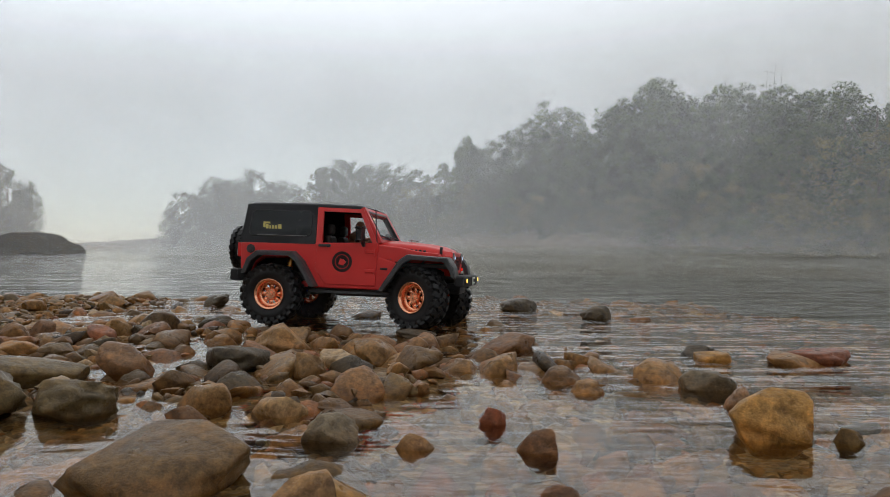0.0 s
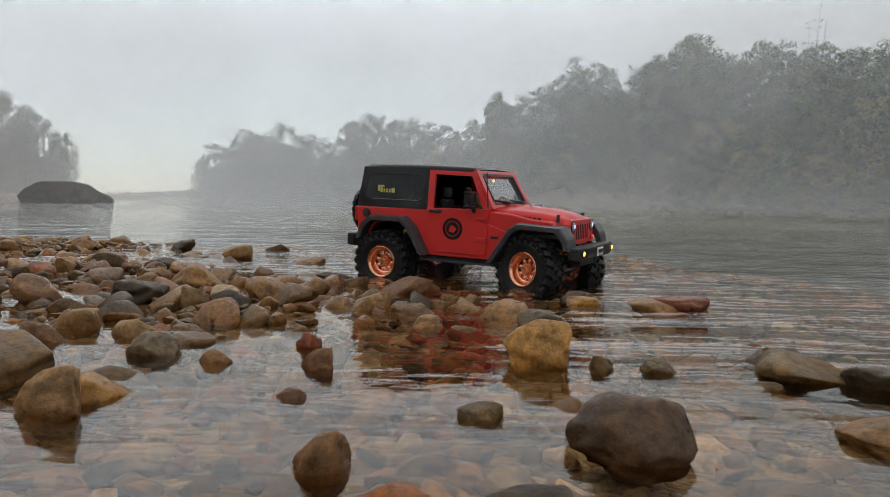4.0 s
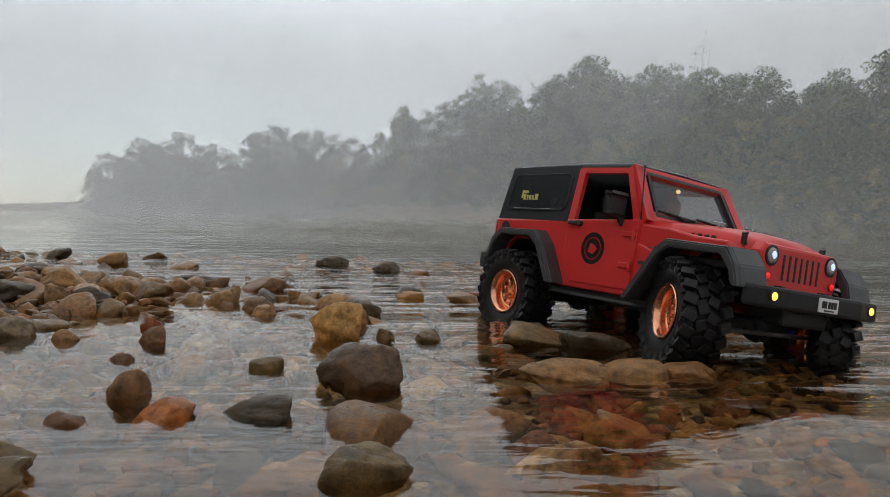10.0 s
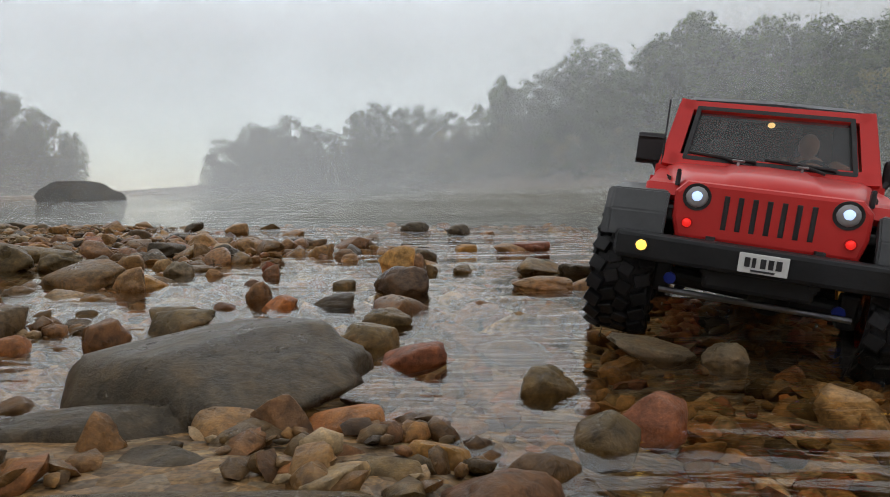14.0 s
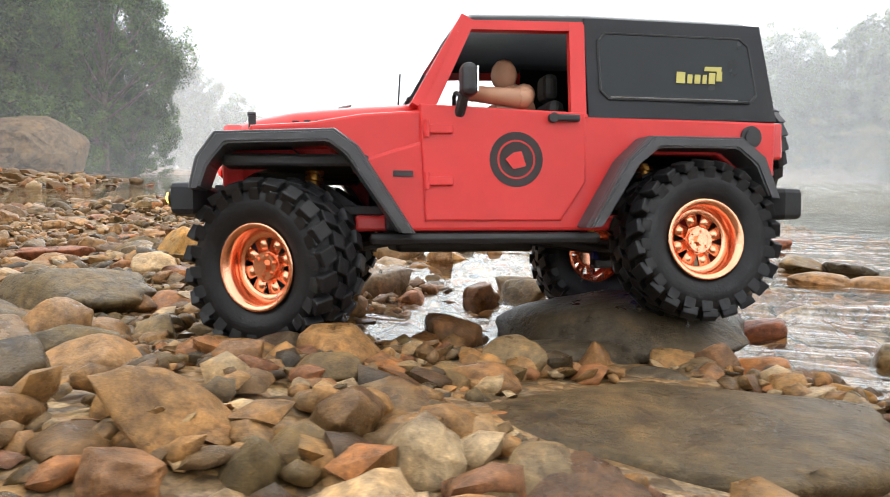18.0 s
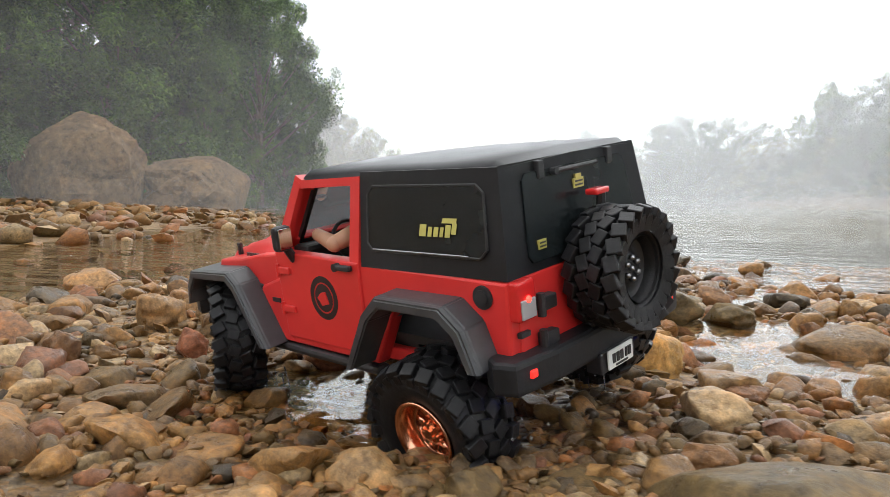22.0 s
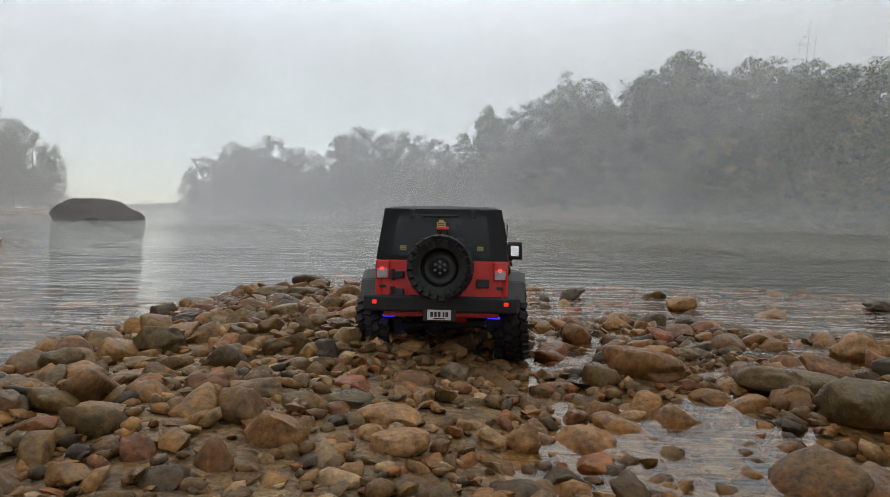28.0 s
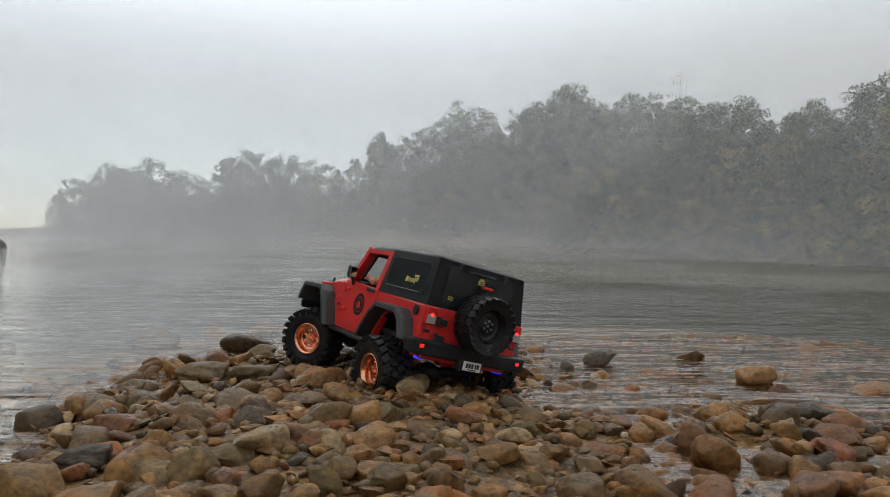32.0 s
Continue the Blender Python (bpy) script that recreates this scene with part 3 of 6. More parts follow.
def slab(bm, outline, y0, y1, bev=0.0, plane="xz"):
    """An outline in x and z, drawn out from y0 to y1 (or in y and z from x0 to x1, or in x and y from z0 to z1)."""
    put = {"xz": lambda a, b, c: (a, c, b), "yz": lambda a, b, c: (c, a, b), "xy": lambda a, b, c: (a, b, c)}[plane]
    lo = [bm.verts.new(put(a, b, y0)) for a, b in outline]
    hi = [bm.verts.new(put(a, b, y1)) for a, b in outline]
    n = len(outline)
    fs = [bm.faces.new(lo), bm.faces.new(hi[::-1])]
    fs += [bm.faces.new((lo[i], hi[i], hi[(i + 1) % n], lo[(i + 1) % n])) for i in range(n)]
    bmesh.ops.recalc_face_normals(bm, faces=fs)
    if bev:
        es = list({e for f in fs[:2] for e in f.edges})
        bmesh.ops.bevel(bm, geom=es, offset=bev, segments=2, profile=0.5, affect="EDGES")
    return bm


def rod(bm, a, b, r, seg=10, r2=None):
    """A round bar from a to b."""
    a, b = Vector(a), Vector(b)
    d = b - a
    vs = bmesh.ops.create_cone(bm, cap_ends=True, segments=seg, radius1=r, radius2=r if r2 is None else r2, depth=d.length)["verts"]
    m = Matrix.Translation((a + b) / 2) @ d.to_track_quat("Z", "Y").to_matrix().to_4x4()
    bmesh.ops.transform(bm, matrix=m, verts=vs)
    return bm


def blob(bm, c, s, sub=2):
    vs = bmesh.ops.create_icosphere(bm, subdivisions=sub, radius=1.0)["verts"]
    for v in vs:
        v.co = Vector((c[0] + v.co.x * s[0], c[1] + v.co.y * s[1], c[2] + v.co.z * s[2]))
    return bm


def lathe(bm, rings, seg=40):
    """A body turned round the y axis: rings of (radius, y)."""
    rows = [[bm.verts.new((r * math.sin(2 * math.pi * i / seg), y, r * math.cos(2 * math.pi * i / seg))) for i in range(seg)] for r, y in rings]
    for a, b in zip(rows, rows[1:]):
        for i in range(seg):
            bm.faces.new((a[i], a[(i + 1) % seg], b[(i + 1) % seg], b[i]))
    return bm


def tread(bm, r, w):
    """Staggered chunky lugs over the tread and down the shoulders."""
    n = 22
    for row in range(4):
        y0 = (row - 1.5) * w * 0.24
        for i in range(n):
            a = 2 * math.pi * (i + 0.5 * (row % 2)) / n
            out = abs(row - 1.5) > 1
            b2 = bmesh.new()
            box(b2, -0.0050, 0.0050, -w * 0.125, w * (0.125 if not out else 0.155) , -0.002, 0.0042, 0.0008)
            tilt = 0.35 if row % 2 else -0.35
            side = -1 if row < 2 else 1
            m = Matrix.Rotation(a, 4, "Y") @ Matrix.Translation((0, y0 + (0.002 * side if out else 0), r - 0.0035)) @ Matrix.Rotation(tilt, 4, "Z") @ Matrix.Rotation(-0.28 * side if out else 0, 4, "X")
            b2.transform(m)
            me = bpy.data.meshes.new("lug")
            b2.to_mesh(me)
            b2.free()
            bm.from_mesh(me)
            bpy.data.meshes.remove(me)
    return bm


def tyre_bm(r, w, rim):
    bm = bmesh.new()
    h = w / 2
    lathe(bm, [(rim, -h * 0.72), (rim + 0.003, -h * 0.86), ((r + rim) / 2 - 0.004, -h * 1.0), ((r + rim) / 2 + 0.006, -h * 1.03), (r - 0.007, -h * 0.92), (r - 0.0035, -h * 0.72), (r - 0.0028, 0),
               (r - 0.0035, h * 0.72), (r - 0.007, h * 0.92), ((r + rim) / 2 + 0.006, h * 1.03), ((r + rim) / 2 - 0.004, h * 1.0), (rim + 0.003, h * 0.86), (rim, h * 0.72), (rim - 0.002, 0), (rim, -h * 0.72)], 44)
    return bm


def tread_bm(r, w):
    bm = bmesh.new()
    h = w / 2
    tread(bm, r, w)
    # shoulder blocks on both walls
    for side in (-1, 1):
        for i in range(22):
            a = 2 * math.pi * (i + 0.25) / 22
            b2 = bmesh.new()
            box(b2, -0.0042, 0.0042, -0.0016, 0.0016, -0.007, 0.004, 0.0006)
            b2.transform(Matrix.Rotation(a, 4, "Y") @ Matrix.Translation((0, side * h * 0.99, r - 0.0085)) @ Matrix.Rotation(-0.25 * side, 4, "X"))
            me = bpy.data.meshes.new("lug")
            b2.to_mesh(me)
            b2.free()
            bm.from_mesh(me)
            bpy.data.meshes.remove(me)
    return bm


RIM_R = 0.0262


def rim_bm(face):
    """A deep-dish wheel, its spoked disc set back from the side that faces out (face = 1 or -1 along y)."""
    bm = bmesh.new()
    o = face * TYRE_W / 2
    lathe(bm, [(RIM_R + 0.001, o * 0.80), (RIM_R + 0.0025, o * 0.92), (RIM_R + 0.0010, o * 0.95), (RIM_R - 0.0020, o * 0.86), (RIM_R - 0.0040, o * 0.55), (RIM_R - 0.0045, o * 0.15), (RIM_R - 0.0040, -o * 0.6), (RIM_R, -o * 0.8)], 40)
    d0 = o * 0.32
    lathe(bm, [(0.0085, d0), (0.0105, d0 + face * 0.001), (0.0108, d0 - face * 0.001), (0.0084, d0 - face * 0.002)], 28)
    lathe(bm, [(RIM_R - 0.0040, d0 + face * 0.001), (RIM_R - 0.0078, d0 + face * 0.0014), (RIM_R - 0.0078, d0 - face * 0.001), (RIM_R - 0.0040, d0 - face * 0.001)], 36)
    for i in range(8):
        a = 2 * math.pi * i / 8
        b2 = bmesh.new()
        slab(b2, [(-0.0036, 0.0095), (0.0036, 0.0095), (0.0046, 0.0195), (-0.0046, 0.0195)], d0 - face * 0.0008, d0 + face * 0.0012)
        b2.transform(Matrix.Rotation(a, 4, "Y"))
        me = bpy.data.meshes.new("spoke")
        b2.to_mesh(me)
        b2.free()
        bm.from_mesh(me)
        bpy.data.meshes.remove(me)
    return bm


def wheel(name, parent, face):
    """A wheel about its own centre, its axle along y."""
    hub = new(name)
    hub.parent = parent
    tagged(hub, "wet black off-road wheel with a copper rim")
    bm = tyre_bm(TYRE_R, TYRE_W, RIM_R)
    bm.transform(SLIM)
    part("tyre", bm, M_RUBBER, hub, "wet black chunky off-road tyre", smooth=True)
    bm = tread_bm(TYRE_R, TYRE_W)
    bm.transform(SLIM)
    tagged(part("tread", bm, M_RUBBER, hub, "deep staggered rubber lugs"), kind="stuff")
    bm = rim_bm(face)
    bm.transform(SLIM)
    part("rim", bm, M_COPPER, hub, "shiny copper spoked rim", smooth=True)
    bm = bmesh.new()
    o = face * TYRE_W / 2
    rod(bm, (0, o * 0.1, 0), (0, o * 0.52, 0), 0.0088, 20)
    rod(bm, (0, o * 0.5, 0), (0, o * 0.66, 0), 0.0042, 6)
    for i in range(6):
        a = 2 * math.pi * i / 6
        rod(bm, (0.0066 * math.sin(a), o * 0.45, 0.0066 * math.cos(a)), (0.0066 * math.sin(a), o * 0.58, 0.0066 * math.cos(a)), 0.0013, 6)
    bm.transform(SLIM)
    part("hub_cap", bm, M_COPPER, hub, "copper hub with small bolts")
    return hub


car = new("toy_car")
tagged(car, "red radio-controlled off-road model car with black hardtop and copper wheels", "toy car")

# body shell: lower tub sides with the wheel arches cut out of the outline
REAR_ARCH = [(-0.074, 0.010), (-0.096, 0.050), (-0.108, 0.058), (-0.158, 0.058), (-0.172, 0.048), (-0.184, 0.022)]
side = [(0.046, 0.010), (-0.074, 0.010), (-0.096, 0.050), (-0.108, 0.058), (-0.158, 0.058), (-0.172, 0.048), (-0.182, 0.018), (-0.197, 0.018), (-0.200, 0.080), (0.036, 0.085), (0.036, 0.064), (0.074, 0.052)]
bm = bmesh.new()
for s in (1, -1):
    slab(bm, side, s * 0.070, s * 0.083, 0.0022)
box(bm, -0.200, -0.193, -0.075, 0.075, 0.018, 0.081, 0.002)
box(bm, -0.198, 0.074, -0.072, 0.072, 0.010, 0.020, 0.002)
body = part("body", bm, M_RED, car, "glossy red painted body shell")

# hood: a tapering shell with a raised middle, from the windscreen to the grille
bm = bmesh.new()
secs = []
for x, hw, z, drop in ((0.036, 0.078, 0.0885, 0.030), (0.070, 0.072, 0.0870, 0.030), (0.110, 0.066, 0.0840, 0.032), (0.134, 0.059, 0.0800, 0.034), (0.146, 0.056, 0.0755, 0.036), (0.1515, 0.054, 0.0680, 0.030)):
    prof = [(-hw, z - drop), (-hw - 0.001, z - 0.010), (-hw + 0.003, z - 0.003), (-hw + 0.010, z), (-0.030, z + 0.0012), (-0.026, z + 0.0035), (0, z + 0.0042), (0.026, z + 0.0035), (0.030, z + 0.0012), (hw - 0.010, z), (hw - 0.003, z - 0.003), (hw + 0.001, z - 0.010), (hw, z - drop)]
    secs.append([bm.verts.new((x, y, zz)) for y, zz in prof])
for a, b in zip(secs, secs[1:]):
    for i in range(len(a) - 1):
        bm.faces.new((a[i], a[i + 1], b[i + 1], b[i]))
bm.faces.new(secs[0])
bm.faces.new(secs[-1][::-1])
part("hood", bm, M_RED, car, "red hood with a raised centre", smooth=True)

for s in (1, -1):
    bm = bmesh.new()
    slab(bm, [(0.034, 0.060), (0.034, 0.0830), (0.070, 0.0800), (0.100, 0.0745), (0.134, 0.0720), (0.138, 0.0640), (0.134, 0.0600), (0.090, 0.0600), (0.072, 0.0460)], s * 0.052, s * 0.0815, 0.002)
    part("fender", bm, M_RED, car, "red front fender")

# grille with seven upright slots
bm = bmesh.new()
slab(bm, [(-0.056, 0.036), (0.056, 0.036), (0.060, 0.050), (0.060, 0.068), (0.053, 0.0755), (-0.053, 0.0755), (-0.060, 0.068), (-0.060, 0.050)], 0.140, 0.1530, 0.003, "yz")
grille = part("grille", bm, M_RED, car, "red slotted grille panel")
bm = bmesh.new()
for i in range(7):
    y = (i - 3) * 0.0088
    slab(bm, [(y - 0.0018, 0.045), (y + 0.0018, 0.045), (y + 0.0018, 0.068), (y - 0.0018, 0.068)], 0.147, 0.1537, 0.0010, "yz")
part("grille_slot", bm, M_INK, grille, "seven black upright slots")


def round_lamp(name, x, y, z, r, mat, ring, parent, label):
    bm = bmesh.new()
    rod(bm, (x - 0.006, y, z), (x + 0.0015, y, z), r, 24)
    lamp = part(name, bm, ring, parent, label)
    bm = bmesh.new()
    blob(bm, (x + 0.0014, y, z), (0.0022, r * 0.80, r * 0.80))
    part("lens", bm, mat, lamp, smooth=True)
    return lamp


for s in (1, -1):
    round_lamp("headlight", 0.1525, s * 0.0455, 0.0650, 0.0092, M_LENS, M_CHASSIS, car, "round headlight with a bluish white glow")
    bm = bmesh.new()
    blob(bm, (0.1551, s * 0.0455, 0.0655), (0.0014, 0.0040, 0.0040))
    part("bulb", bm, M_LAMP, car, "glowing white bulb", smooth=True)
    round_lamp("turn_signal", 0.1530, s * 0.0495, 0.0470, 0.0038, M_REDDIM, M_REDLENS, car, "small round red front light")

# front bumper with fog lights and a winch plate
bm = bmesh.new()
slab(bm, [(0.164, -0.094), (0.176, -0.091), (0.181, -0.056), (0.181, 0.056), (0.176, 0.091), (0.164, 0.094), (0.158, 0.056), (0.158, -0.056)], 0.020, 0.038, 0.003, "xy")
box(bm, 0.144, 0.164, -0.034, 0.034, 0.006, 0.024, 0.003)
for s in (1, -1):
    box(bm, 0.130, 0.164, s * 0.030 - 0.005, s * 0.030 + 0.005, 0.012, 0.022, 0.002)
bumper = part("front_bumper", bm, M_TRIM, car, "black plastic front bumper")
for s in (1, -1):
    round_lamp("fog_light", 0.1785, s * 0.0745, 0.0300, 0.0046, M_FOG, M_CHASSIS, car, "small round glowing yellow fog light")


def plate(name, x, z, face, parent):
    bm = bmesh.new()
    box(bm, x - 0.0008, x + 0.0008, -0.0145, 0.0145, z - 0.0062, z + 0.0062, 0.0005)
    p = part(name, bm, M_WHITE, parent, "small white number plate")
    bm = bmesh.new()
    for y0, y1 in ((-0.0110, -0.0078), (-0.0066, -0.0044), (-0.0018, 0.0014), (0.0028, 0.0058), (0.0072, 0.0106)):
        box(bm, x + face * 0.0008, x + face * 0.0014, y0, y1, z - 0.0024, z + 0.0036)
    box(bm, x + face * 0.0008, x + face * 0.0014, -0.007, 0.007, z - 0.0050, z - 0.0038)
    part("plate_bar", bm, M_INK, p)
    return p


plate("front_plate", 0.1822, 0.0290, 1, car)

# windscreen frame, pane and wipers
LEAN = ((0.036, 0.087), (0.006, 0.1395))


def on_screen(u, y, out=0.0):
    """A point of the windscreen: u from its foot to its head, y across."""
    (x0, z0), (x1, z1) = LEAN
    return (x0 + (x1 - x0) * u + out * 0.86, y, z0 + (z1 - z0) * u + out * 0.5)


def screen_bar(bm, u0, y0, u1, y1, w, t=0.004):
    a, b = Vector(on_screen(u0, y0)), Vector(on_screen(u1, y1))
    d = (b - a).normalized()
    nrm = Vector((0.868, 0, 0.496))
    sidev = d.cross(nrm).normalized()
    vs = []
    for p in (a - d * w * 0.3, b + d * w * 0.3):
        for q in ((-1, -1), (1, -1), (1, 1), (-1, 1)):
            vs.append(bm.verts.new(p + sidev * q[0] * w / 2 + nrm * q[1] * t / 2))
    for f in ((0, 1, 2, 3), (7, 6, 5, 4), (0, 4, 5, 1), (1, 5, 6, 2), (2, 6, 7, 3), (3, 7, 4, 0)):
        bm.faces.new([vs[i] for i in f])
    return bm


bm = bmesh.new()
screen_bar(bm, 0.02, -0.074, 0.98, -0.068, 0.012, 0.008)
screen_bar(bm, 0.02, 0.074, 0.98, 0.068, 0.012, 0.008)
screen_bar(bm, 0.95, -0.068, 0.95, 0.068, 0.009, 0.008)
screen_bar(bm, 0.06, -0.072, 0.06, 0.072, 0.010, 0.008)
screen = part("windscreen_frame", bm, M_RED, car, "red windscreen frame")
bm = bmesh.new()
for u, y in ((0.10, -0.064), (0.10, 0.064), (0.90, 0.059), (0.90, -0.059)):
    bm.verts.new(on_screen(u, y))
bm.faces.new(bm.verts[:])
part("windscreen", bm, M_GLASS, car, "clear windscreen pane")
bm = bmesh.new()
for (u0, y0), (u1, y1) in (((0.09, -0.063), (0.91, -0.058)), ((0.91, -0.058), (0.91, 0.058)), ((0.91, 0.058), (0.09, 0.063)), ((0.09, 0.063), (0.09, -0.063))):
    screen_bar(bm, u0, y0, u1, y1, 0.0035, 0.0088)
part("windscreen_seal", bm, M_INK, car, "black rubber seal")
for y in (-0.046, 0.012):
    bm = bmesh.new()
    rod(bm, on_screen(0.02, y + 0.030, 0.007), on_screen(0.13, y + 0.012, 0.006), 0.0012, 6)
    rod(bm, on_screen(0.10, y + 0.038, 0.006), on_screen(0.17, y - 0.014, 0.005), 0.0014, 6)
    part("wiper", bm, M_INK, car, "black windscreen wiper")
bm = bmesh.new()
blob(bm, (0.004, 0.0, 0.128), (0.002, 0.0030, 0.0024))
part("cabin_light", bm, M_AMBER, car, "small amber glowing cabin light", smooth=True)

# hood latches, washer nozzles and aerial
for s in (1, -1):
    bm = bmesh.new()
    box(bm, 0.1325, 0.1370, s * 0.0602 - 0.0016, s * 0.0602 + 0.0016, 0.071, 0.0805, 0.0006)
    rod(bm, (0.1325, s * 0.0602, 0.0812), (0.1375, s * 0.0602, 0.0812), 0.0015, 8)
    part("hood_latch", bm, M_INK, car, "black hood latch")
    bm = bmesh.new()
    rod(bm, (0.078, s * 0.022, 0.089), (0.078, s * 0.022, 0.0935), 0.0010, 6)
    rod(bm, (0.074, s * 0.026, 0.0940), (0.082, s * 0.018, 0.0935), 0.0009, 6)
    part("washer_nozzle", bm, M_STEEL, car, "small chrome hood fitting")
bm = bmesh.new()
rod(bm, (0.033, -0.0805, 0.082), (0.029, -0.0815, 0.140), 0.0008, 6)
rod(bm, (0.034, -0.0805, 0.074), (0.033, -0.0805, 0.086), 0.0017, 8)
part("aerial", bm, M_INK, car, "thin black aerial")
for s in (1, -1):
    bm = bmesh.new()
    for i in range(7):
        hw = 0.0735 - 0.00104 * i
        box(bm, 0.066 + i * 0.0068, 0.0700 + i * 0.0068, s * hw - 0.0006, s * hw + 0.0006, 0.0745 - i * 0.0003, 0.0785 - i * 0.0003)
    part("hood_lettering_bar", bm, M_DECAL, car, "dark lettering bars along the hood edge")

# doors: frames with open windows; hinges, handle, round emblem, badge and mirror
for s in (1, -1):
    y0, y1 = s * 0.0790, s * 0.0850
    bm = bmesh.new()
    slab(bm, [(0.033, 0.016), (0.036, 0.086), (-0.068, 0.083), (-0.068, 0.040), (-0.052, 0.016)], y0, y1, 0.0012)
    door = part("door", bm, M_RED, car, "red door with an open window")
    bm = bmesh.new()
    up = s * 0.0725

    def bar3(a, b, w):
        va, vb = Vector(a), Vector(b)
        d = (vb - va).normalized()
        n = Vector((0, s, 0.12)).normalized()
        sd = d.cross(n).normalized()
        vs = [bm.verts.new(p + sd * q[0] * w / 2 + n * q[1] * 0.0025) for p in (va, vb) for q in ((-1, -1), (1, -1), (1, 1), (-1, 1))]
        for f in ((0, 1, 2, 3), (7, 6, 5, 4), (0, 4, 5, 1), (1, 5, 6, 2), (2, 6, 7, 3), (3, 7, 4, 0)):
            bm.faces.new([vs[i] for i in f])

    bar3((-0.0635, s * 0.082, 0.080), (-0.0655, up, 0.1400), 0.010)
    bar3((-0.070, up, 0.1385), (0.008, up, 0.1365), 0.006)
    bar3((0.030, s * 0.081, 0.084), (0.004, up, 0.1385), 0.007)
    part("window_frame", bm, M_RED, door)
    bm = bmesh.new()
    box(bm, -0.063, -0.043, s * 0.0875 - 0.0018, s * 0.0875 + 0.0018, 0.0770, 0.0812, 0.0010)
    rod(bm, (-0.046, s * 0.085, 0.079), (-0.046, s * 0.0895, 0.079), 0.0030, 12)
    part("door_handle", bm, M_INK, door, "black door handle")
    for z in (0.071, 0.040):
        bm = bmesh.new()
        box(bm, 0.016, 0.034, s * 0.0860 - 0.0014, s * 0.0860 + 0.0014, z - 0.0028, z + 0.0028, 0.0008)
        rod(bm, (0.032, s * 0.0868, z - 0.005), (0.032, s * 0.0868, z + 0.005), 0.0016, 8)
        part("hinge", bm, M_RED, door, "red door hinge")
    bm = bmesh.new()
    cx, cz = -0.0232, 0.0535
    for r0, r1 in ((0.0168, 0.0120), (0.0108, 0.0)):
        seg = 30
        outer = [bm.verts.new((cx + r0 * math.cos(2 * math.pi * i / seg), s * 0.0853, cz + r0 * math.sin(2 * math.pi * i / seg))) for i in range(seg)]
        if r1:
            inner = [bm.verts.new((cx + r1 * math.cos(2 * math.pi * i / seg), s * 0.0853, cz + r1 * math.sin(2 * math.pi * i / seg))) for i in range(seg)]
            for i in range(seg):
                bm.faces.new((outer[i], outer[(i + 1) % seg], inner[(i + 1) % seg], inner[i]))
        else:
            bm.faces.new(outer)
    bmesh.ops.solidify(bm, geom=bm.faces[:], thickness=0.0004)
    emblem = part("emblem", bm, M_DECAL, door, "round black emblem decal")
    bm = bmesh.new()
    slab(bm, [(cx - 0.006, cz - 0.004), (cx + 0.002, cz - 0.006), (cx + 0.007, cz), (cx + 0.002, cz + 0.004), (cx - 0.003, cz + 0.005)], s * 0.0850, s * 0.0862)
    part("emblem_mark", bm, M_RED, emblem)
    bm = bmesh.new()
    box(bm, 0.040, 0.052, s * 0.0832, s * 0.0838, 0.0425, 0.0462)
    part("badge_bar", bm, M_DECAL, car, "small dark badge bar")
    bm = bmesh.new()
    box(bm, 0.004, 0.013, s * 0.0860, s * 0.1010, 0.0890, 0.1085, 0.0035)
    rod(bm, (0.012, s * 0.083, 0.080), (0.010, s * 0.090, 0.091), 0.0034, 8)
    mir = part("mirror", bm, M_INK, car, "black door mirror")
    bm = bmesh.new()
    box(bm, 0.0030, 0.0041, s * 0.0880, s * 0.0990, 0.0910, 0.1065, 0.0004)
    part("mirror_glass", bm, M_MIRROR, mir)

# hardtop: roof sheet, side and back walls with smoked windows
bm = bmesh.new()
prof = [(-0.0735, 0.1385), (-0.0725, 0.1445), (-0.066, 0.1485), (0, 0.1500), (0.066, 0.1485), (0.0725, 0.1445), (0.0735, 0.1385)]
secs = [[bm.verts.new((x, y * k, z + dz)) for y, z in prof] for x, k, dz in ((0.008, 0.955, -0.0050), (0.000, 0.97, -0.0020), (-0.070, 1.0, 0.0), (-0.150, 1.0, 0.0), (-0.186, 1.0, -0.0005), (-0.1935, 0.975, -0.0050))]
for a, b in zip(secs, secs[1:]):
    for i in range(len(prof) - 1):
        bm.faces.new((a[i], a[i + 1], b[i + 1], b[i]))
bmesh.ops.solidify(bm, geom=bm.faces[:], thickness=0.003)
part("roof", bm, M_BLACK, car, "black hardtop roof", smooth=True)


def wall_quad(bm, pts, thick):
    f = bm.faces.new([bm.verts.new(p) for p in pts])
    bmesh.ops.solidify(bm, geom=[f], thickness=thick)


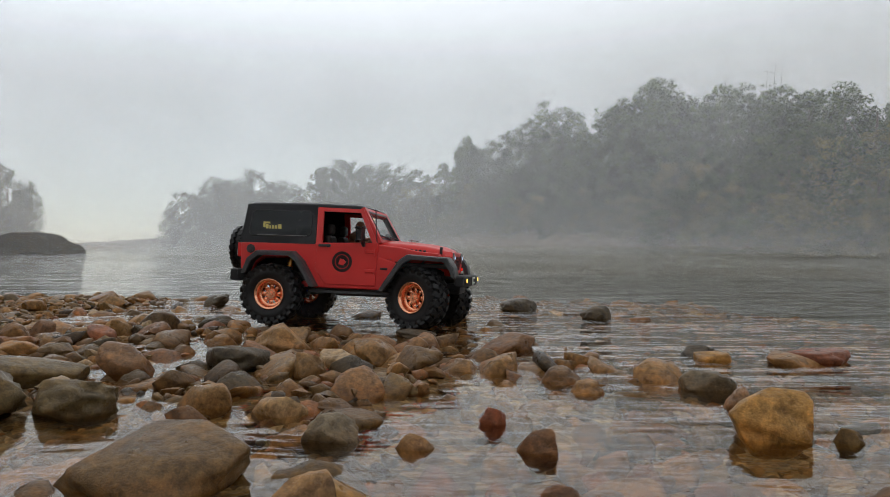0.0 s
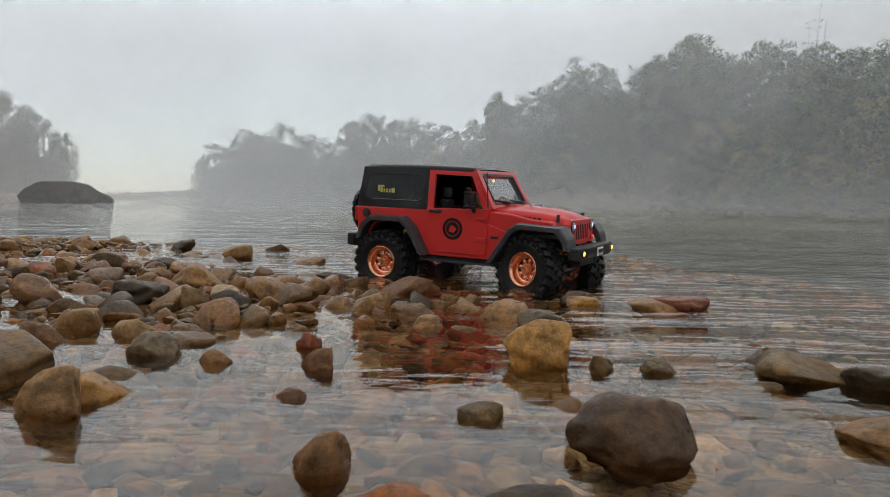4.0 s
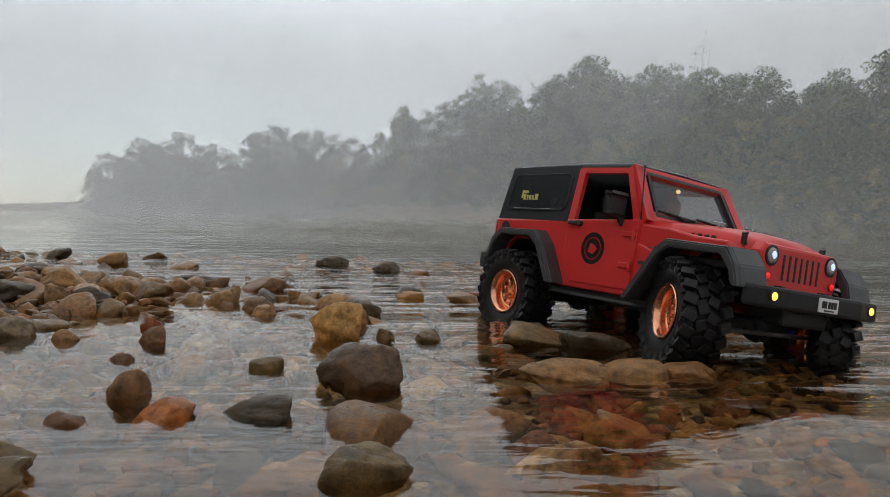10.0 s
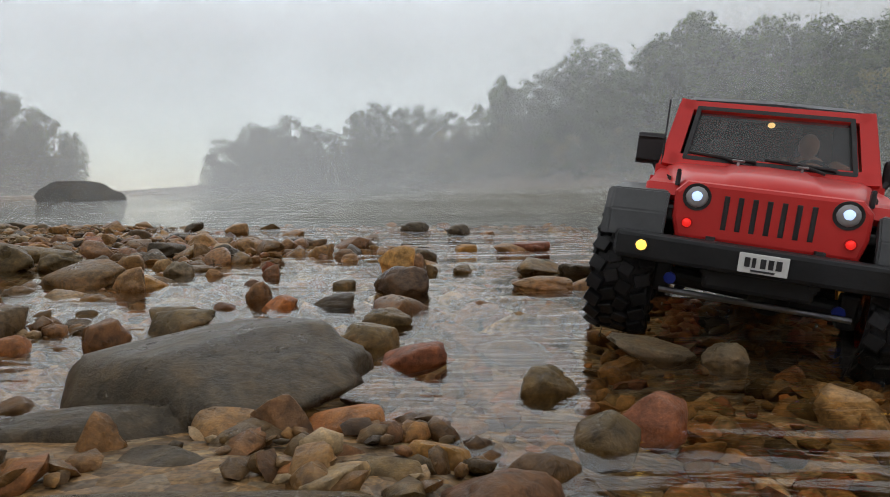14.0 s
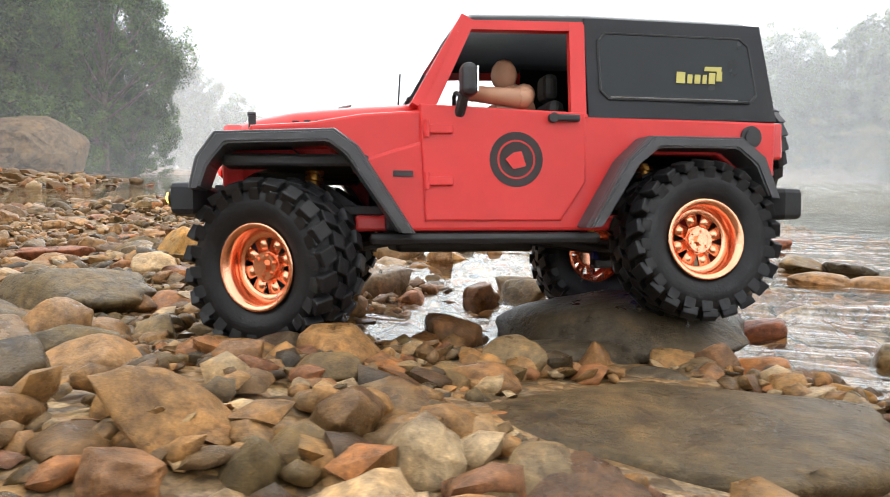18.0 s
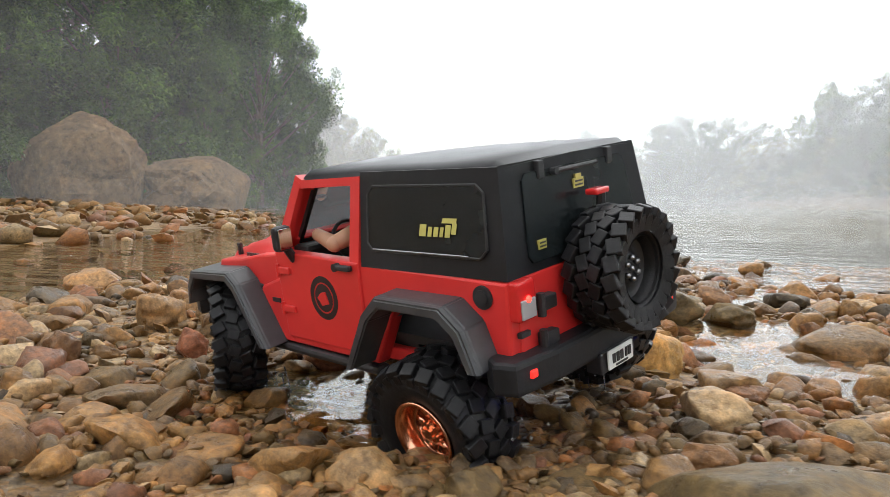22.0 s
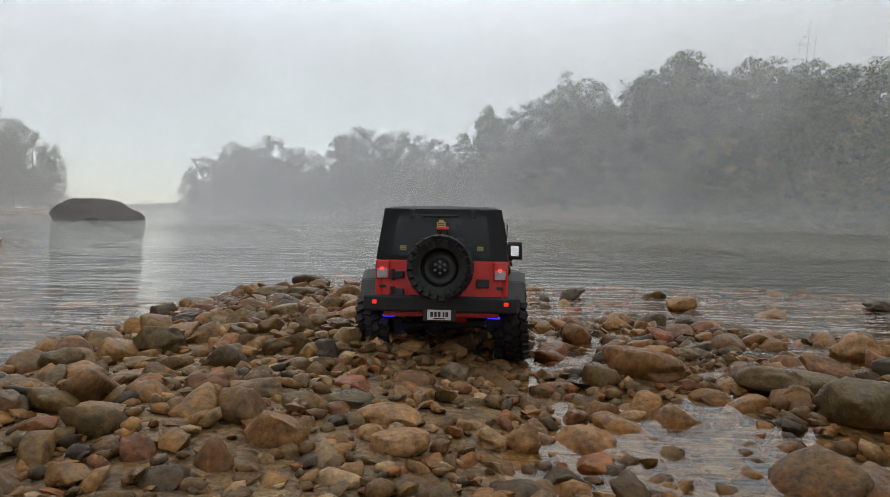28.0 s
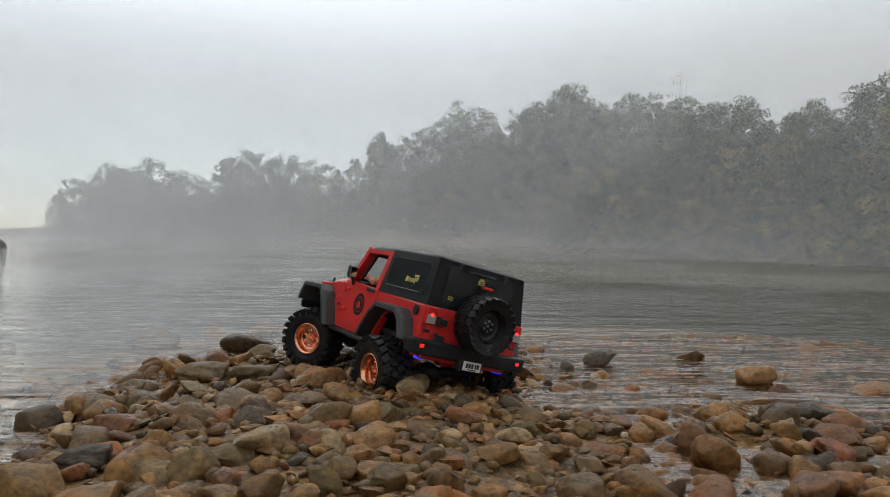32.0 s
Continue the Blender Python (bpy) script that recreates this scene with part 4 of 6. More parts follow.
for s in (1, -1):
    bm = bmesh.new()
    lo, hi = s * 0.0835, s * 0.0738
    z_lo, z_hi = 0.0805, 0.1445
    vs0 = [(-0.0705, lo, z_lo), (-0.2000, lo * 0.985, z_lo), (-0.1930, hi, z_hi), (-0.0705, hi, z_hi)]
    inn = [Vector(p) - Vector((0, s * 0.003, 0)) for p in vs0]
    a = [bm.verts.new(p) for p in vs0]
    b = [bm.verts.new(p) for p in inn]
    bm.faces.new(a)
    bm.faces.new(b[::-1])
    for i in range(4):
        bm.faces.new((a[i], a[(i + 1) % 4], b[(i + 1) % 4], b[i]))
    wall = part("hardtop_side", bm, M_BLACK, car, "matt black hardtop side")

    def on_side(x, z, out=0.0):
        return (x, lo + (hi - lo) * (z - z_lo) / (z_hi - z_lo) + s * out, z)

    bm = bmesh.new()
    x0, x1, za, zb, c = -0.079, -0.182, 0.0925, 0.1350, 0.005
    pts = [(x0, za + c), (x0, zb - c), (x0 - c, zb), (x1 + c, zb), (x1 - 0.001, zb - c), (x1 - 0.004, za + c), (x1 - 0.004 + c, za), (x0 - c, za)]
    a = [bm.verts.new(on_side(x, z, 0.0006)) for x, z in pts]
    b = [bm.verts.new(on_side(x, z, -0.0005)) for x, z in pts]
    bm.faces.new(a)
    for i in range(8):
        bm.faces.new((a[i], a[(i + 1) % 8], b[(i + 1) % 8], b[i]))
    win = part("side_window", bm, M_SMOKE, car, "dark smoked side window")
    bm = bmesh.new()
    for i in range(8):
        p, q = on_side(*pts[i], 0.0004), on_side(*pts[(i + 1) % 8], 0.0004)
        rod(bm, p, q, 0.0009, 6)
    part("window_seal", bm, M_CHASSIS, win)
    bm = bmesh.new()
    rod(bm, on_side(x0 - 0.006, za + 0.001, 0.0012), on_side(x1 + 0.010, za + 0.001, 0.0012), 0.0005, 5)
    part("window_trim", bm, M_STEEL, win, "thin pale trim line")
    bm = bmesh.new()
    for k, (xa, xb, z0, z1) in enumerate(((-0.130, -0.136, 0.104, 0.1115), (-0.1375, -0.1410, 0.104, 0.1100), (-0.1425, -0.1465, 0.104, 0.1100), (-0.148, -0.151, 0.104, 0.1100), (-0.1525, -0.1570, 0.104, 0.1115), (-0.1500, -0.1620, 0.1125, 0.1155), (-0.158, -0.162, 0.1060, 0.1125))):
        va = [bm.verts.new(on_side(x, z, 0.0012)) for x, z in ((xa, z0), (xb, z0), (xb - 0.001, z1), (xa - 0.001, z1))]
        bm.faces.new(va)
    tagged(part("window_decal", bm, M_YELLOW, win, "yellow lettering bars on the window"), kind="stuff")
    bm = bmesh.new()
    rod(bm, (-0.181, s * 0.0825, 0.0700), (-0.181, s * 0.0845, 0.0700), 0.0072, 24)
    rod(bm, (-0.181, s * 0.0835, 0.0700), (-0.181, s * 0.0858, 0.0700), 0.0048, 20)
    part("fuel_cap", bm, M_INK, car, "round black fuel cap")

bm = bmesh.new()
wall_quad(bm, [(-0.2000, 0.082, 0.0805), (-0.2000, -0.082, 0.0805), (-0.1930, -0.0735, 0.1450), (-0.1930, 0.0735, 0.1450)], 0.003)
back = part("hardtop_back", bm, M_BLACK, car, "matt black hardtop rear")


def on_back(y, z, out=0.0):
    return (-0.2000 + 0.0070 * (z - 0.0805) / 0.0645 - out, y, z)


bm = bmesh.new()
pts = [(-0.058, 0.086), (0.058, 0.086), (0.061, 0.090), (0.056, 0.134), (0.052, 0.138), (-0.052, 0.138), (-0.056, 0.134), (-0.061, 0.090)]
a = [bm.verts.new(on_back(y, z, 0.0012)) for y, z in pts]
b = [bm.verts.new(on_back(y, z, -0.001)) for y, z in pts]
bm.faces.new(a)
for i in range(8):
    bm.faces.new((a[i], a[(i + 1) % 8], b[(i + 1) % 8], b[i]))
rearwin = part("rear_window", bm, M_SMOKE, car, "dark smoked rear window")
bm = bmesh.new()
for y in (0.038, -0.038):
    box(bm, -0.1965, -0.1925, y - 0.003, y + 0.003, 0.1330, 0.1440, 0.0008)
rod(bm, on_back(0.026, 0.136, 0.003), on_back(-0.020, 0.136, 0.003), 0.0014, 8)
rod(bm, on_back(0.026, 0.136, 0.001), on_back(0.026, 0.136, 0.005), 0.0024, 8)
part("rear_wiper", bm, M_INK, car, "black rear wiper and hinges")
for y, z, w, h in ((0.0015, 0.1255, 0.0110, 0.0060), (0.0480, 0.0955, 0.0075, 0.0055), (-0.0480, 0.0955, 0.0075, 0.0055)):
    bm = bmesh.new()
    box(bm, on_back(0, z, 0.0022)[0], on_back(0, z, 0.0008)[0], y - w / 2, y + w / 2, z - h / 2, z + h / 2)
    if w > 0.01:
        box(bm, on_back(0, z, 0.0022)[0], on_back(0, z, 0.0008)[0], y - w * 0.28, y + w * 0.28, z + h / 2, z + h * 0.95)
    st = part("sticker", bm, M_YELLOW, car, "small yellow sticker")
    bm = bmesh.new()
    for k in (-1, 1):
        box(bm, on_back(0, z, 0.0026)[0], on_back(0, z, 0.0020)[0], y - w * 0.38, y + w * 0.38, z + k * h * 0.2 - h * 0.09, z + k * h * 0.2 + h * 0.09)
    part("sticker_bar", bm, M_INK, st)

# tail: lights, tailgate hinges, bumper, spare wheel
for s in (1, -1):
    bm = bmesh.new()
    box(bm, -0.2055, -0.196, s * 0.0730 - 0.0085, s * 0.0730 + 0.0085, 0.0560, 0.0800, 0.0018)
    tail = part("tail_light", bm, M_REDLENS, car, "red tail light with a glowing spot")
    bm = bmesh.new()
    box(bm, -0.2066, -0.2050, s * 0.0730 - 0.0065, s * 0.0730 + 0.0065, 0.0575, 0.0690, 0.0006)
    part("lens", bm, M_LENS, tail)
    bm = bmesh.new()
    blob(bm, (-0.2063, s * 0.0730, 0.0690), (0.0012, 0.0024, 0.0022))
    part("bulb", bm, M_REDLED, tail, smooth=True)
    bm = bmesh.new()
    box(bm, -0.2025, -0.199, s * 0.0730 - 0.0045, s * 0.0730 + 0.0045, 0.0455, 0.0490, 0.0006)
    part("tail_vent", bm, M_INK, car, "small black vent")
    bm = bmesh.new()
    box(bm, -0.2130, -0.2100, s * 0.0810 - 0.0030, s * 0.0810 + 0.0030, 0.0255, 0.0305, 0.0010)
    part("reflector", bm, M_REDDIM, car, "glowing red reflector in the bumper")
    bm = bmesh.new()
    box(bm, -0.192, -0.186, s * 0.066 - 0.008, s * 0.066 + 0.008, 0.0085, 0.0115, 0.0010)
    part("light_strip", bm, M_BLUELED, car, "glowing blue light strip under the bumper")
for z in (0.062, 0.040):
    bm = bmesh.new()
    box(bm, -0.2065, -0.1995, 0.046, 0.060, z - 0.0045, z + 0.0045, 0.0012)
    rod(bm, (-0.205, 0.060, z - 0.007), (-0.205, 0.060, z + 0.007), 0.0026, 8)
    part("tailgate_hinge", bm, M_INK, car, "black tailgate hinge")
bm = bmesh.new()
box(bm, -0.2040, -0.1995, -0.060, -0.044, 0.047, 0.058, 0.0012)
part("tailgate_latch", bm, M_INK, car, "black tailgate latch")
bm = bmesh.new()
slab(bm, [(-0.196, -0.098), (-0.210, -0.094), (-0.2145, -0.060), (-0.2145, 0.060), (-0.210, 0.094), (-0.196, 0.098), (-0.184, 0.090), (-0.184, 0.078), (-0.196, 0.074), (-0.196, -0.074), (-0.184, -0.078), (-0.184, -0.090)], 0.0165, 0.0365, 0.003, "xy")
part("rear_bumper", bm, M_TRIM, car, "black plastic rear bumper")
bm = bmesh.new()
box(bm, -0.2165, -0.205, -0.020, 0.020, 0.006, 0.020, 0.001)
part("plate_holder", bm, M_INK, car)
plate("rear_plate", -0.2180, 0.0140, -1, car)

spare = new("spare_wheel")
spare.parent = car
spare.matrix_basis = pose(-0.2225, -0.001, 0.0715, 0, 0, 90)
tagged(spare, "black spare wheel on the tailgate")
part("tyre", tyre_bm(0.0385, 0.032, 0.0205), M_RUBBER, spare, "black chunky spare tyre", smooth=True)
tagged(part("tread", tread_bm(0.0385, 0.032), M_RUBBER, spare, "deep staggered rubber lugs"), kind="stuff")
bm = bmesh.new()
lathe(bm, [(0.0207, 0.014), (0.0207, 0.006), (0.0175, 0.003), (0.0100, 0.003), (0.0095, 0.006), (0.0005, 0.006)], 32)
part("rim", bm, M_CHASSIS, spare, "black spare rim", smooth=True)
bm = bmesh.new()
for i in range(6):
    a = 2 * math.pi * i / 6
    blob(bm, (0.0068 * math.sin(a), 0.0075, 0.0068 * math.cos(a)), (0.0022, 0.0022, 0.0022), 1)
blob(bm, (0, 0.0072, 0), (0.0020, 0.0018, 0.0020), 1)
part("wheel_nut", bm, M_STEEL, spare, "chrome wheel nuts", smooth=True)
bm = bmesh.new()
box(bm, -0.2080, -0.2000, -0.020, 0.012, 0.050, 0.088, 0.003)
rod(bm, (-0.205, -0.004, 0.080), (-0.210, -0.004, 0.1215), 0.0030, 8)
part("spare_bracket", bm, M_INK, car, "black spare wheel bracket")
bm = bmesh.new()
box(bm, -0.2130, -0.2040, -0.0090, 0.0060, 0.1178, 0.1218, 0.0012)
part("brake_light", bm, M_REDLENS, car, "red high brake light")

# fender flares: a flat-topped band round each arch, standing out from the body
def flare(outline, inner, s, name, deep=0.0815):
    bm = bmesh.new()
    n = len(outline)
    rows = []
    for (xo, zo), (xi, zi) in zip(outline, inner):
        y0 = deep if xo > 0.14 else 0.0815
        rows.append([bm.verts.new(p) for p in ((xo, s * y0, zo), (xo, s * 0.1000, zo - 0.001), ((xo * 0.75 + xi * 0.25), s * 0.1045, zo * 0.75 + zi * 0.25), (xi, s * 0.1045, zi), (xi, s * y0, zi))])
    for a, b in zip(rows, rows[1:]):
        for i in range(4):
            bm.faces.new((a[i], a[i + 1], b[i + 1], b[i]))
        bm.faces.new((a[4], a[0], b[0], b[4]))
    bm.faces.new(rows[0])
    bm.faces.new(rows[-1][::-1])
    bmesh.ops.bevel(bm, geom=[e for e in bm.edges if e.calc_length() > 0.012], offset=0.0012, segments=2, affect="EDGES")
    part(name, bm, M_FLARE, car, "dark grey plastic fender flare")


for s in (1, -1):
    flare([(0.1660, 0.034), (0.1620, 0.052), (0.1520, 0.0665), (0.0860, 0.0695), (0.0730, 0.0600), (0.0400, 0.0090)], [(0.1590, 0.034), (0.1545, 0.047), (0.1450, 0.0585), (0.0905, 0.0605), (0.0805, 0.0535), (0.0500, 0.0090)], s, "front_flare", 0.063)
    flare([(-0.0620, 0.0120), (-0.0870, 0.0540), (-0.1030, 0.0685), (-0.1640, 0.0685), (-0.1800, 0.0560), (-0.1900, 0.0300)], [(-0.0715, 0.0120), (-0.0950, 0.0500), (-0.1080, 0.0600), (-0.1590, 0.0600), (-0.1720, 0.0500), (-0.1810, 0.0300)], s, "rear_flare")
    # inner wheel wells, dark behind the arches
    bm = bmesh.new()
    box(bm, 0.066, 0.150, s * 0.030, s * 0.0835, 0.0480, 0.0555, 0.002)
    box(bm, 0.044, 0.056, s * 0.030, s * 0.080, 0.010, 0.060, 0.002)
    part("front_wheel_well", bm, M_CHASSIS, car)
    bm = bmesh.new()
    box(bm, -0.186, -0.080, s * 0.040, s * 0.074, 0.058, 0.066, 0.002)
    part("rear_wheel_well", bm, M_CHASSIS, car)

# black inner wheel housings under the fenders
for outline, low in (([(0.150, 0.040), (0.149, 0.064), (0.108, 0.064), (0.094, 0.052), (0.074, 0.010)], 0.0045), (REAR_ARCH, 0.0025)):
    for s in (1, -1):
        bm = bmesh.new()
        mid_x = sum(p[0] for p in outline) / len(outline)
        pts = [(x + (0.003 if x < mid_x else -0.003), z - low) for x, z in outline[1:]]
        rows_y = [[bm.verts.new((x, s * y, z)) for x, z in pts] for y in (0.036, 0.0815)]
        for i in range(len(pts) - 1):
            bm.faces.new((rows_y[0][i], rows_y[0][i + 1], rows_y[1][i + 1], rows_y[1][i]))
        bm.faces.new(rows_y[0])
        bmesh.ops.solidify(bm, geom=bm.faces[:], thickness=0.001)
        part("wheel_housing", bm, M_CHASSIS, car, "black inner wheel housing")

# frame, gearbox and skid plate
bm = bmesh.new()
for s in (1, -1):
    slab(bm, [(0.165, 0.016), (0.150, 0.030), (0.090, 0.030), (0.060, 0.010), (-0.070, 0.008), (-0.100, 0.030), (-0.180, 0.030), (-0.195, 0.016), (-0.195, 0.024), (-0.100, 0.038), (-0.065, 0.018), (0.060, 0.020), (0.090, 0.040), (0.160, 0.040)], s * 0.030, s * 0.036)
box(bm, -0.100, 0.090, -0.066, 0.066, 0.020, 0.026, 0.001)
part("chassis", bm, M_CHASSIS, car, "black chassis frame")
bm = bmesh.new()
box(bm, -0.050, 0.045, -0.034, 0.034, -0.004, 0.012, 0.003)
part("gearbox", bm, M_CHASSIS, car, "black gearbox and skid plate")
for s in (1, -1):
    bm = bmesh.new()
    box(bm, -0.078, 0.066, s * 0.074, s * 0.086, 0.002, 0.009, 0.003)
    part("side_rail", bm, M_CHASSIS, car, "black side rail under the door")
bm = bmesh.new()
rod(bm, (-0.150, -0.030, 0.010), (-0.150, 0.010, 0.010), 0.0095, 16)
part("fuel_tank", bm, M_RED, car, "red tank under the rear")

# springs and dampers
def shock(x, s, lean):
    bm = bmesh.new()
    a, b = Vector((x + lean, s * 0.050, 0.060)), Vector((x, s * 0.058, 0.002))
    rod(bm, a, b, 0.0028, 10)
    d = a - b
    for i in range(9):
        c = b + d * (0.25 + 0.075 * i)
        rod(bm, c - d.normalized() * 0.0012, c + d.normalized() * 0.0012, 0.0058, 12)
    part("shock", bm, M_GOLD, car, "gold coil-over shock")


for s in (1, -1):
    shock(0.104, s, -0.008)
    shock(-0.128, s, 0.006)
    bm = bmesh.new()
    rod(bm, (0.034, s * 0.030, 0.006), (0.104, s * 0.050, AXLE_Z), 0.0030, 8)
    part("link_arm", bm, M_CHASSIS, car, "black suspension link arm")
    bm = bmesh.new()
    rod(bm, (-0.034, s * 0.030, 0.006), (-0.125, s * 0.050, AXLE_Z), 0.0030, 8)
    part("link_arm", bm, M_CHASSIS, car, "black suspension link arm")


def axle(name, x):
    ob_bm = bmesh.new()
    rod(ob_bm, (0, -0.070, 0), (0, 0.070, 0), 0.0065, 12)
    blob(ob_bm, (0, 0.012, 0), (0.016, 0.016, 0.015))
    for s in (1, -1):
        box(ob_bm, -0.008, 0.008, s * 0.062 - 0.006, s * 0.062 + 0.006, -0.012, 0.012, 0.002)
    a = part(name, ob_bm, M_CHASSIS, car, "black axle with its round gear housing")
    for s in (1, -1):
        b2 = bmesh.new()
        rod(b2, (-0.006, s * 0.056, -0.001), (0.010, s * 0.056, -0.001), 0.0045, 8)
        part("knuckle", b2, M_BLUE, a, "blue metal knuckle")
    return a


axle_front, axle_rear = axle("front_axle", WB), axle("rear_axle", -WR)
bm = bmesh.new()
rod(bm, (WB + 0.022, -0.062, AXLE_Z + 0.002), (WB + 0.022, 0.062, AXLE_Z + 0.002), 0.0022, 8)
part("steering_rod", bm, M_STEEL, car, "grey steel steering rod")

wheel_fl, wheel_fr = wheel("front_wheel", car, 1), wheel("front_wheel", car, -1)
wheel_rl, wheel_rr = wheel("rear_wheel", car, 1), wheel("rear_wheel", car, -1)

# cabin: floor, dash, steering wheel, seats and the driver doll
bm = bmesh.new()
box(bm, 0.012, 0.034, -0.070, 0.070, 0.050, 0.088, 0.004)
box(bm, -0.192, 0.034, -0.071, 0.071, 0.026, 0.032)
part("dashboard", bm, M_SEAT, car, "black cabin tray and dashboard")
for s in (1, -1):
    bm = bmesh.new()
    box(bm, -0.052, -0.012, s * 0.036 - 0.019, s * 0.036 + 0.019, 0.032, 0.048, 0.004)
    b2 = bmesh.new()
    box(b2, -0.006, 0.006, -0.018, 0.018, 0, 0.056, 0.005)
    b2.transform(Matrix.Translation((-0.050, s * 0.036, 0.042)) @ Matrix.Rotation(-0.2, 4, "Y"))
    me = bpy.data.meshes.new("back")
    b2.to_mesh(me)
    b2.free()
    bm.from_mesh(me)
    box(bm, -0.064, -0.054, s * 0.036 - 0.010, s * 0.036 + 0.010, 0.098, 0.116, 0.004)
    part("seat", bm, M_SEAT, car, "black bucket seat")
bm = bmesh.new()
c, n = Vector((0.000, 0.036, 0.086)), 18
rim_pts = [c + Vector((0.30 * 0.017 * math.sin(2 * math.pi * i / n), 0.017 * math.cos(2 * math.pi * i / n), 0.95 * 0.017 * math.sin(2 * math.pi * i / n))) for i in range(n)]
for i in range(n):
    rod(bm, rim_pts[i], rim_pts[(i + 1) % n], 0.0016, 6)
rod(bm, c, c + Vector((0.02, 0, -0.008)), 0.0025, 8)
part("steering_wheel", bm, M_INK, car, "black steering wheel")
bm = bmesh.new()
blob(bm, (-0.036, 0.036, 0.080), (0.015, 0.021, 0.030))
blob(bm, (-0.029, 0.034, 0.1155), (0.0092, 0.0085, 0.0112))
for a, b, r in (((-0.036, 0.058, 0.098), (-0.030, 0.074, 0.0925), 0.0075), ((-0.030, 0.074, 0.0925), (0.000, 0.066, 0.0965), 0.0062), ((-0.036, 0.016, 0.098), (-0.012, 0.012, 0.084), 0.0070), ((-0.012, 0.012, 0.084), (0.000, 0.024, 0.092), 0.0055)):
    rod(bm, a, b, r, 12, r * 0.8)
    blob(bm, a, (r, r, r))
    blob(bm, b, (r * 0.85, r * 0.85, r * 0.85))
rod(bm, (-0.034, 0.036, 0.100), (-0.030, 0.034, 0.110), 0.005, 10)
part("driver_doll", bm, M_SKIN, car, "plain tan vinyl driver doll at the wheel", smooth=True)

# water dripping from the wet wheels and the chassis
drip = random.Random(9)
for wx, reach in ((-WR, 0.020), (WB, 0.018)):
    for s in (1, -1):
        bm = bmesh.new()
        for i in range(9):
            x, y, z = wx + drip.uniform(-0.030, 0.012), s * (0.066 + drip.uniform(-0.004, 0.034)), drip.uniform(-0.040, -0.022)
            a, b = Vector((x, y, z)), Vector((x + drip.uniform(-0.003, 0.003), y + drip.uniform(-0.002, 0.002), z - reach * drip.uniform(0.5, 1.4)))
            rod(bm, a, b, drip.uniform(0.0004, 0.0009), 6, 0.0003)
            blob(bm, b, (0.0011, 0.0011, 0.0016), 1)
        for i in range(14):
            r = drip.uniform(0.0005, 0.0013)
            blob(bm, (wx + drip.uniform(-0.055, 0.030), s * drip.uniform(0.010, 0.100), drip.uniform(-0.052, -0.010)), (r, r, r * 1.4), 1)
        tagged(part("water_drip", bm, M_DROP, car, "clear water dripping off the wet wheel", smooth=True), kind="stuff")

# ---- banks, boulders and trees ----
def lump_mesh(name, mat, seed, sub=3, rough=0.25, edge=2.2, facets=9, deepest=0.50, crisp=0, top=None):
    """A worn stone of unit size: a round body pulled in and out by slow noise, with a few flattened sides."""
    rnd = random.Random(seed)
    bm = bmesh.new()
    bmesh.ops.create_icosphere(bm, subdivisions=sub, radius=1.0)
    off = Vector((rnd.uniform(-50, 50), rnd.uniform(-50, 50), rnd.uniform(-50, 50)))
    cuts = [(Vector((rnd.gauss(0, 1), rnd.gauss(0, 1), rnd.gauss(0, 0.8))).normalized(), rnd.uniform(deepest, 0.86)) for _ in range(facets)]
    if top:
        cuts.append((Vector((0.04, -0.06, 1)).normalized(), top))
    for v in bm.verts:
        p = v.co.normalized()
        r = 1 + rough * noise.noise(p * 1.1 + off) + rough * 0.5 * noise.noise(p * edge + off) + rough * 0.20 * noise.noise(p * 6 + off) + rough * 0.11 * noise.noise(p * 13 + off)
        q = p * r
        for n, d in cuts:
            over = q.dot(n) - d
            if over > 0:
                q -= n * over * 0.82
        v.co = q
    bm.verts.ensure_lookup_table()
    lo = [min(v.co[i] for v in bm.verts) for i in range(3)]
    hi = [max(v.co[i] for v in bm.verts) for i in range(3)]
    for v in bm.verts:
        v.co = Vector([(v.co[i] - (lo[i] + hi[i]) / 2) / (hi[i] - lo[i]) for i in range(3)])
    me = bpy.data.meshes.new(name)
    bm.to_mesh(me)
    bm.free()
    me.materials.append(mat)
    me.polygons.foreach_set("use_smooth", [True] * len(me.polygons))
    if crisp:
        me.set_sharp_from_angle(angle=radians(crisp))
    return me


def big_rock(name, x, y, z, sx, sy, sz, turn, mat, seed, label, rough=0.5):
    ob = new(name, lump_mesh(name, mat, seed, 4, rough, facets=14, deepest=0.42, crisp=22))
    ob.matrix_basis = pose(x, y, z, 0, 0, turn)
    ob.scale = (sx, sy, sz)
    return tagged(ob, label, "boulder")


big_rock("river_rock", -7.40, 12.75, -0.03, 1.60, 1.2, 0.84, 10, M_RIVROCK, 3, "dark rounded rock standing in the river mist")
big_rock("bank_boulder", -9.00, 8.00, 0.30, 1.85, 1.4, 1.25, 47, M_SAND, 5, "pale brown sandstone boulder on the river bank")
big_rock("bank_boulder", -10.10, 6.75, 0.62, 1.95, 1.6, 1.90, 50, M_SAND, 6, "large pale brown sandstone boulder under the trees")
big_rock("bank_boulder", -11.3, 4.9, 0.45, 2.0, 1.6, 1.2, 20, M_SAND, 7, "large pale brown sandstone boulder under the trees")



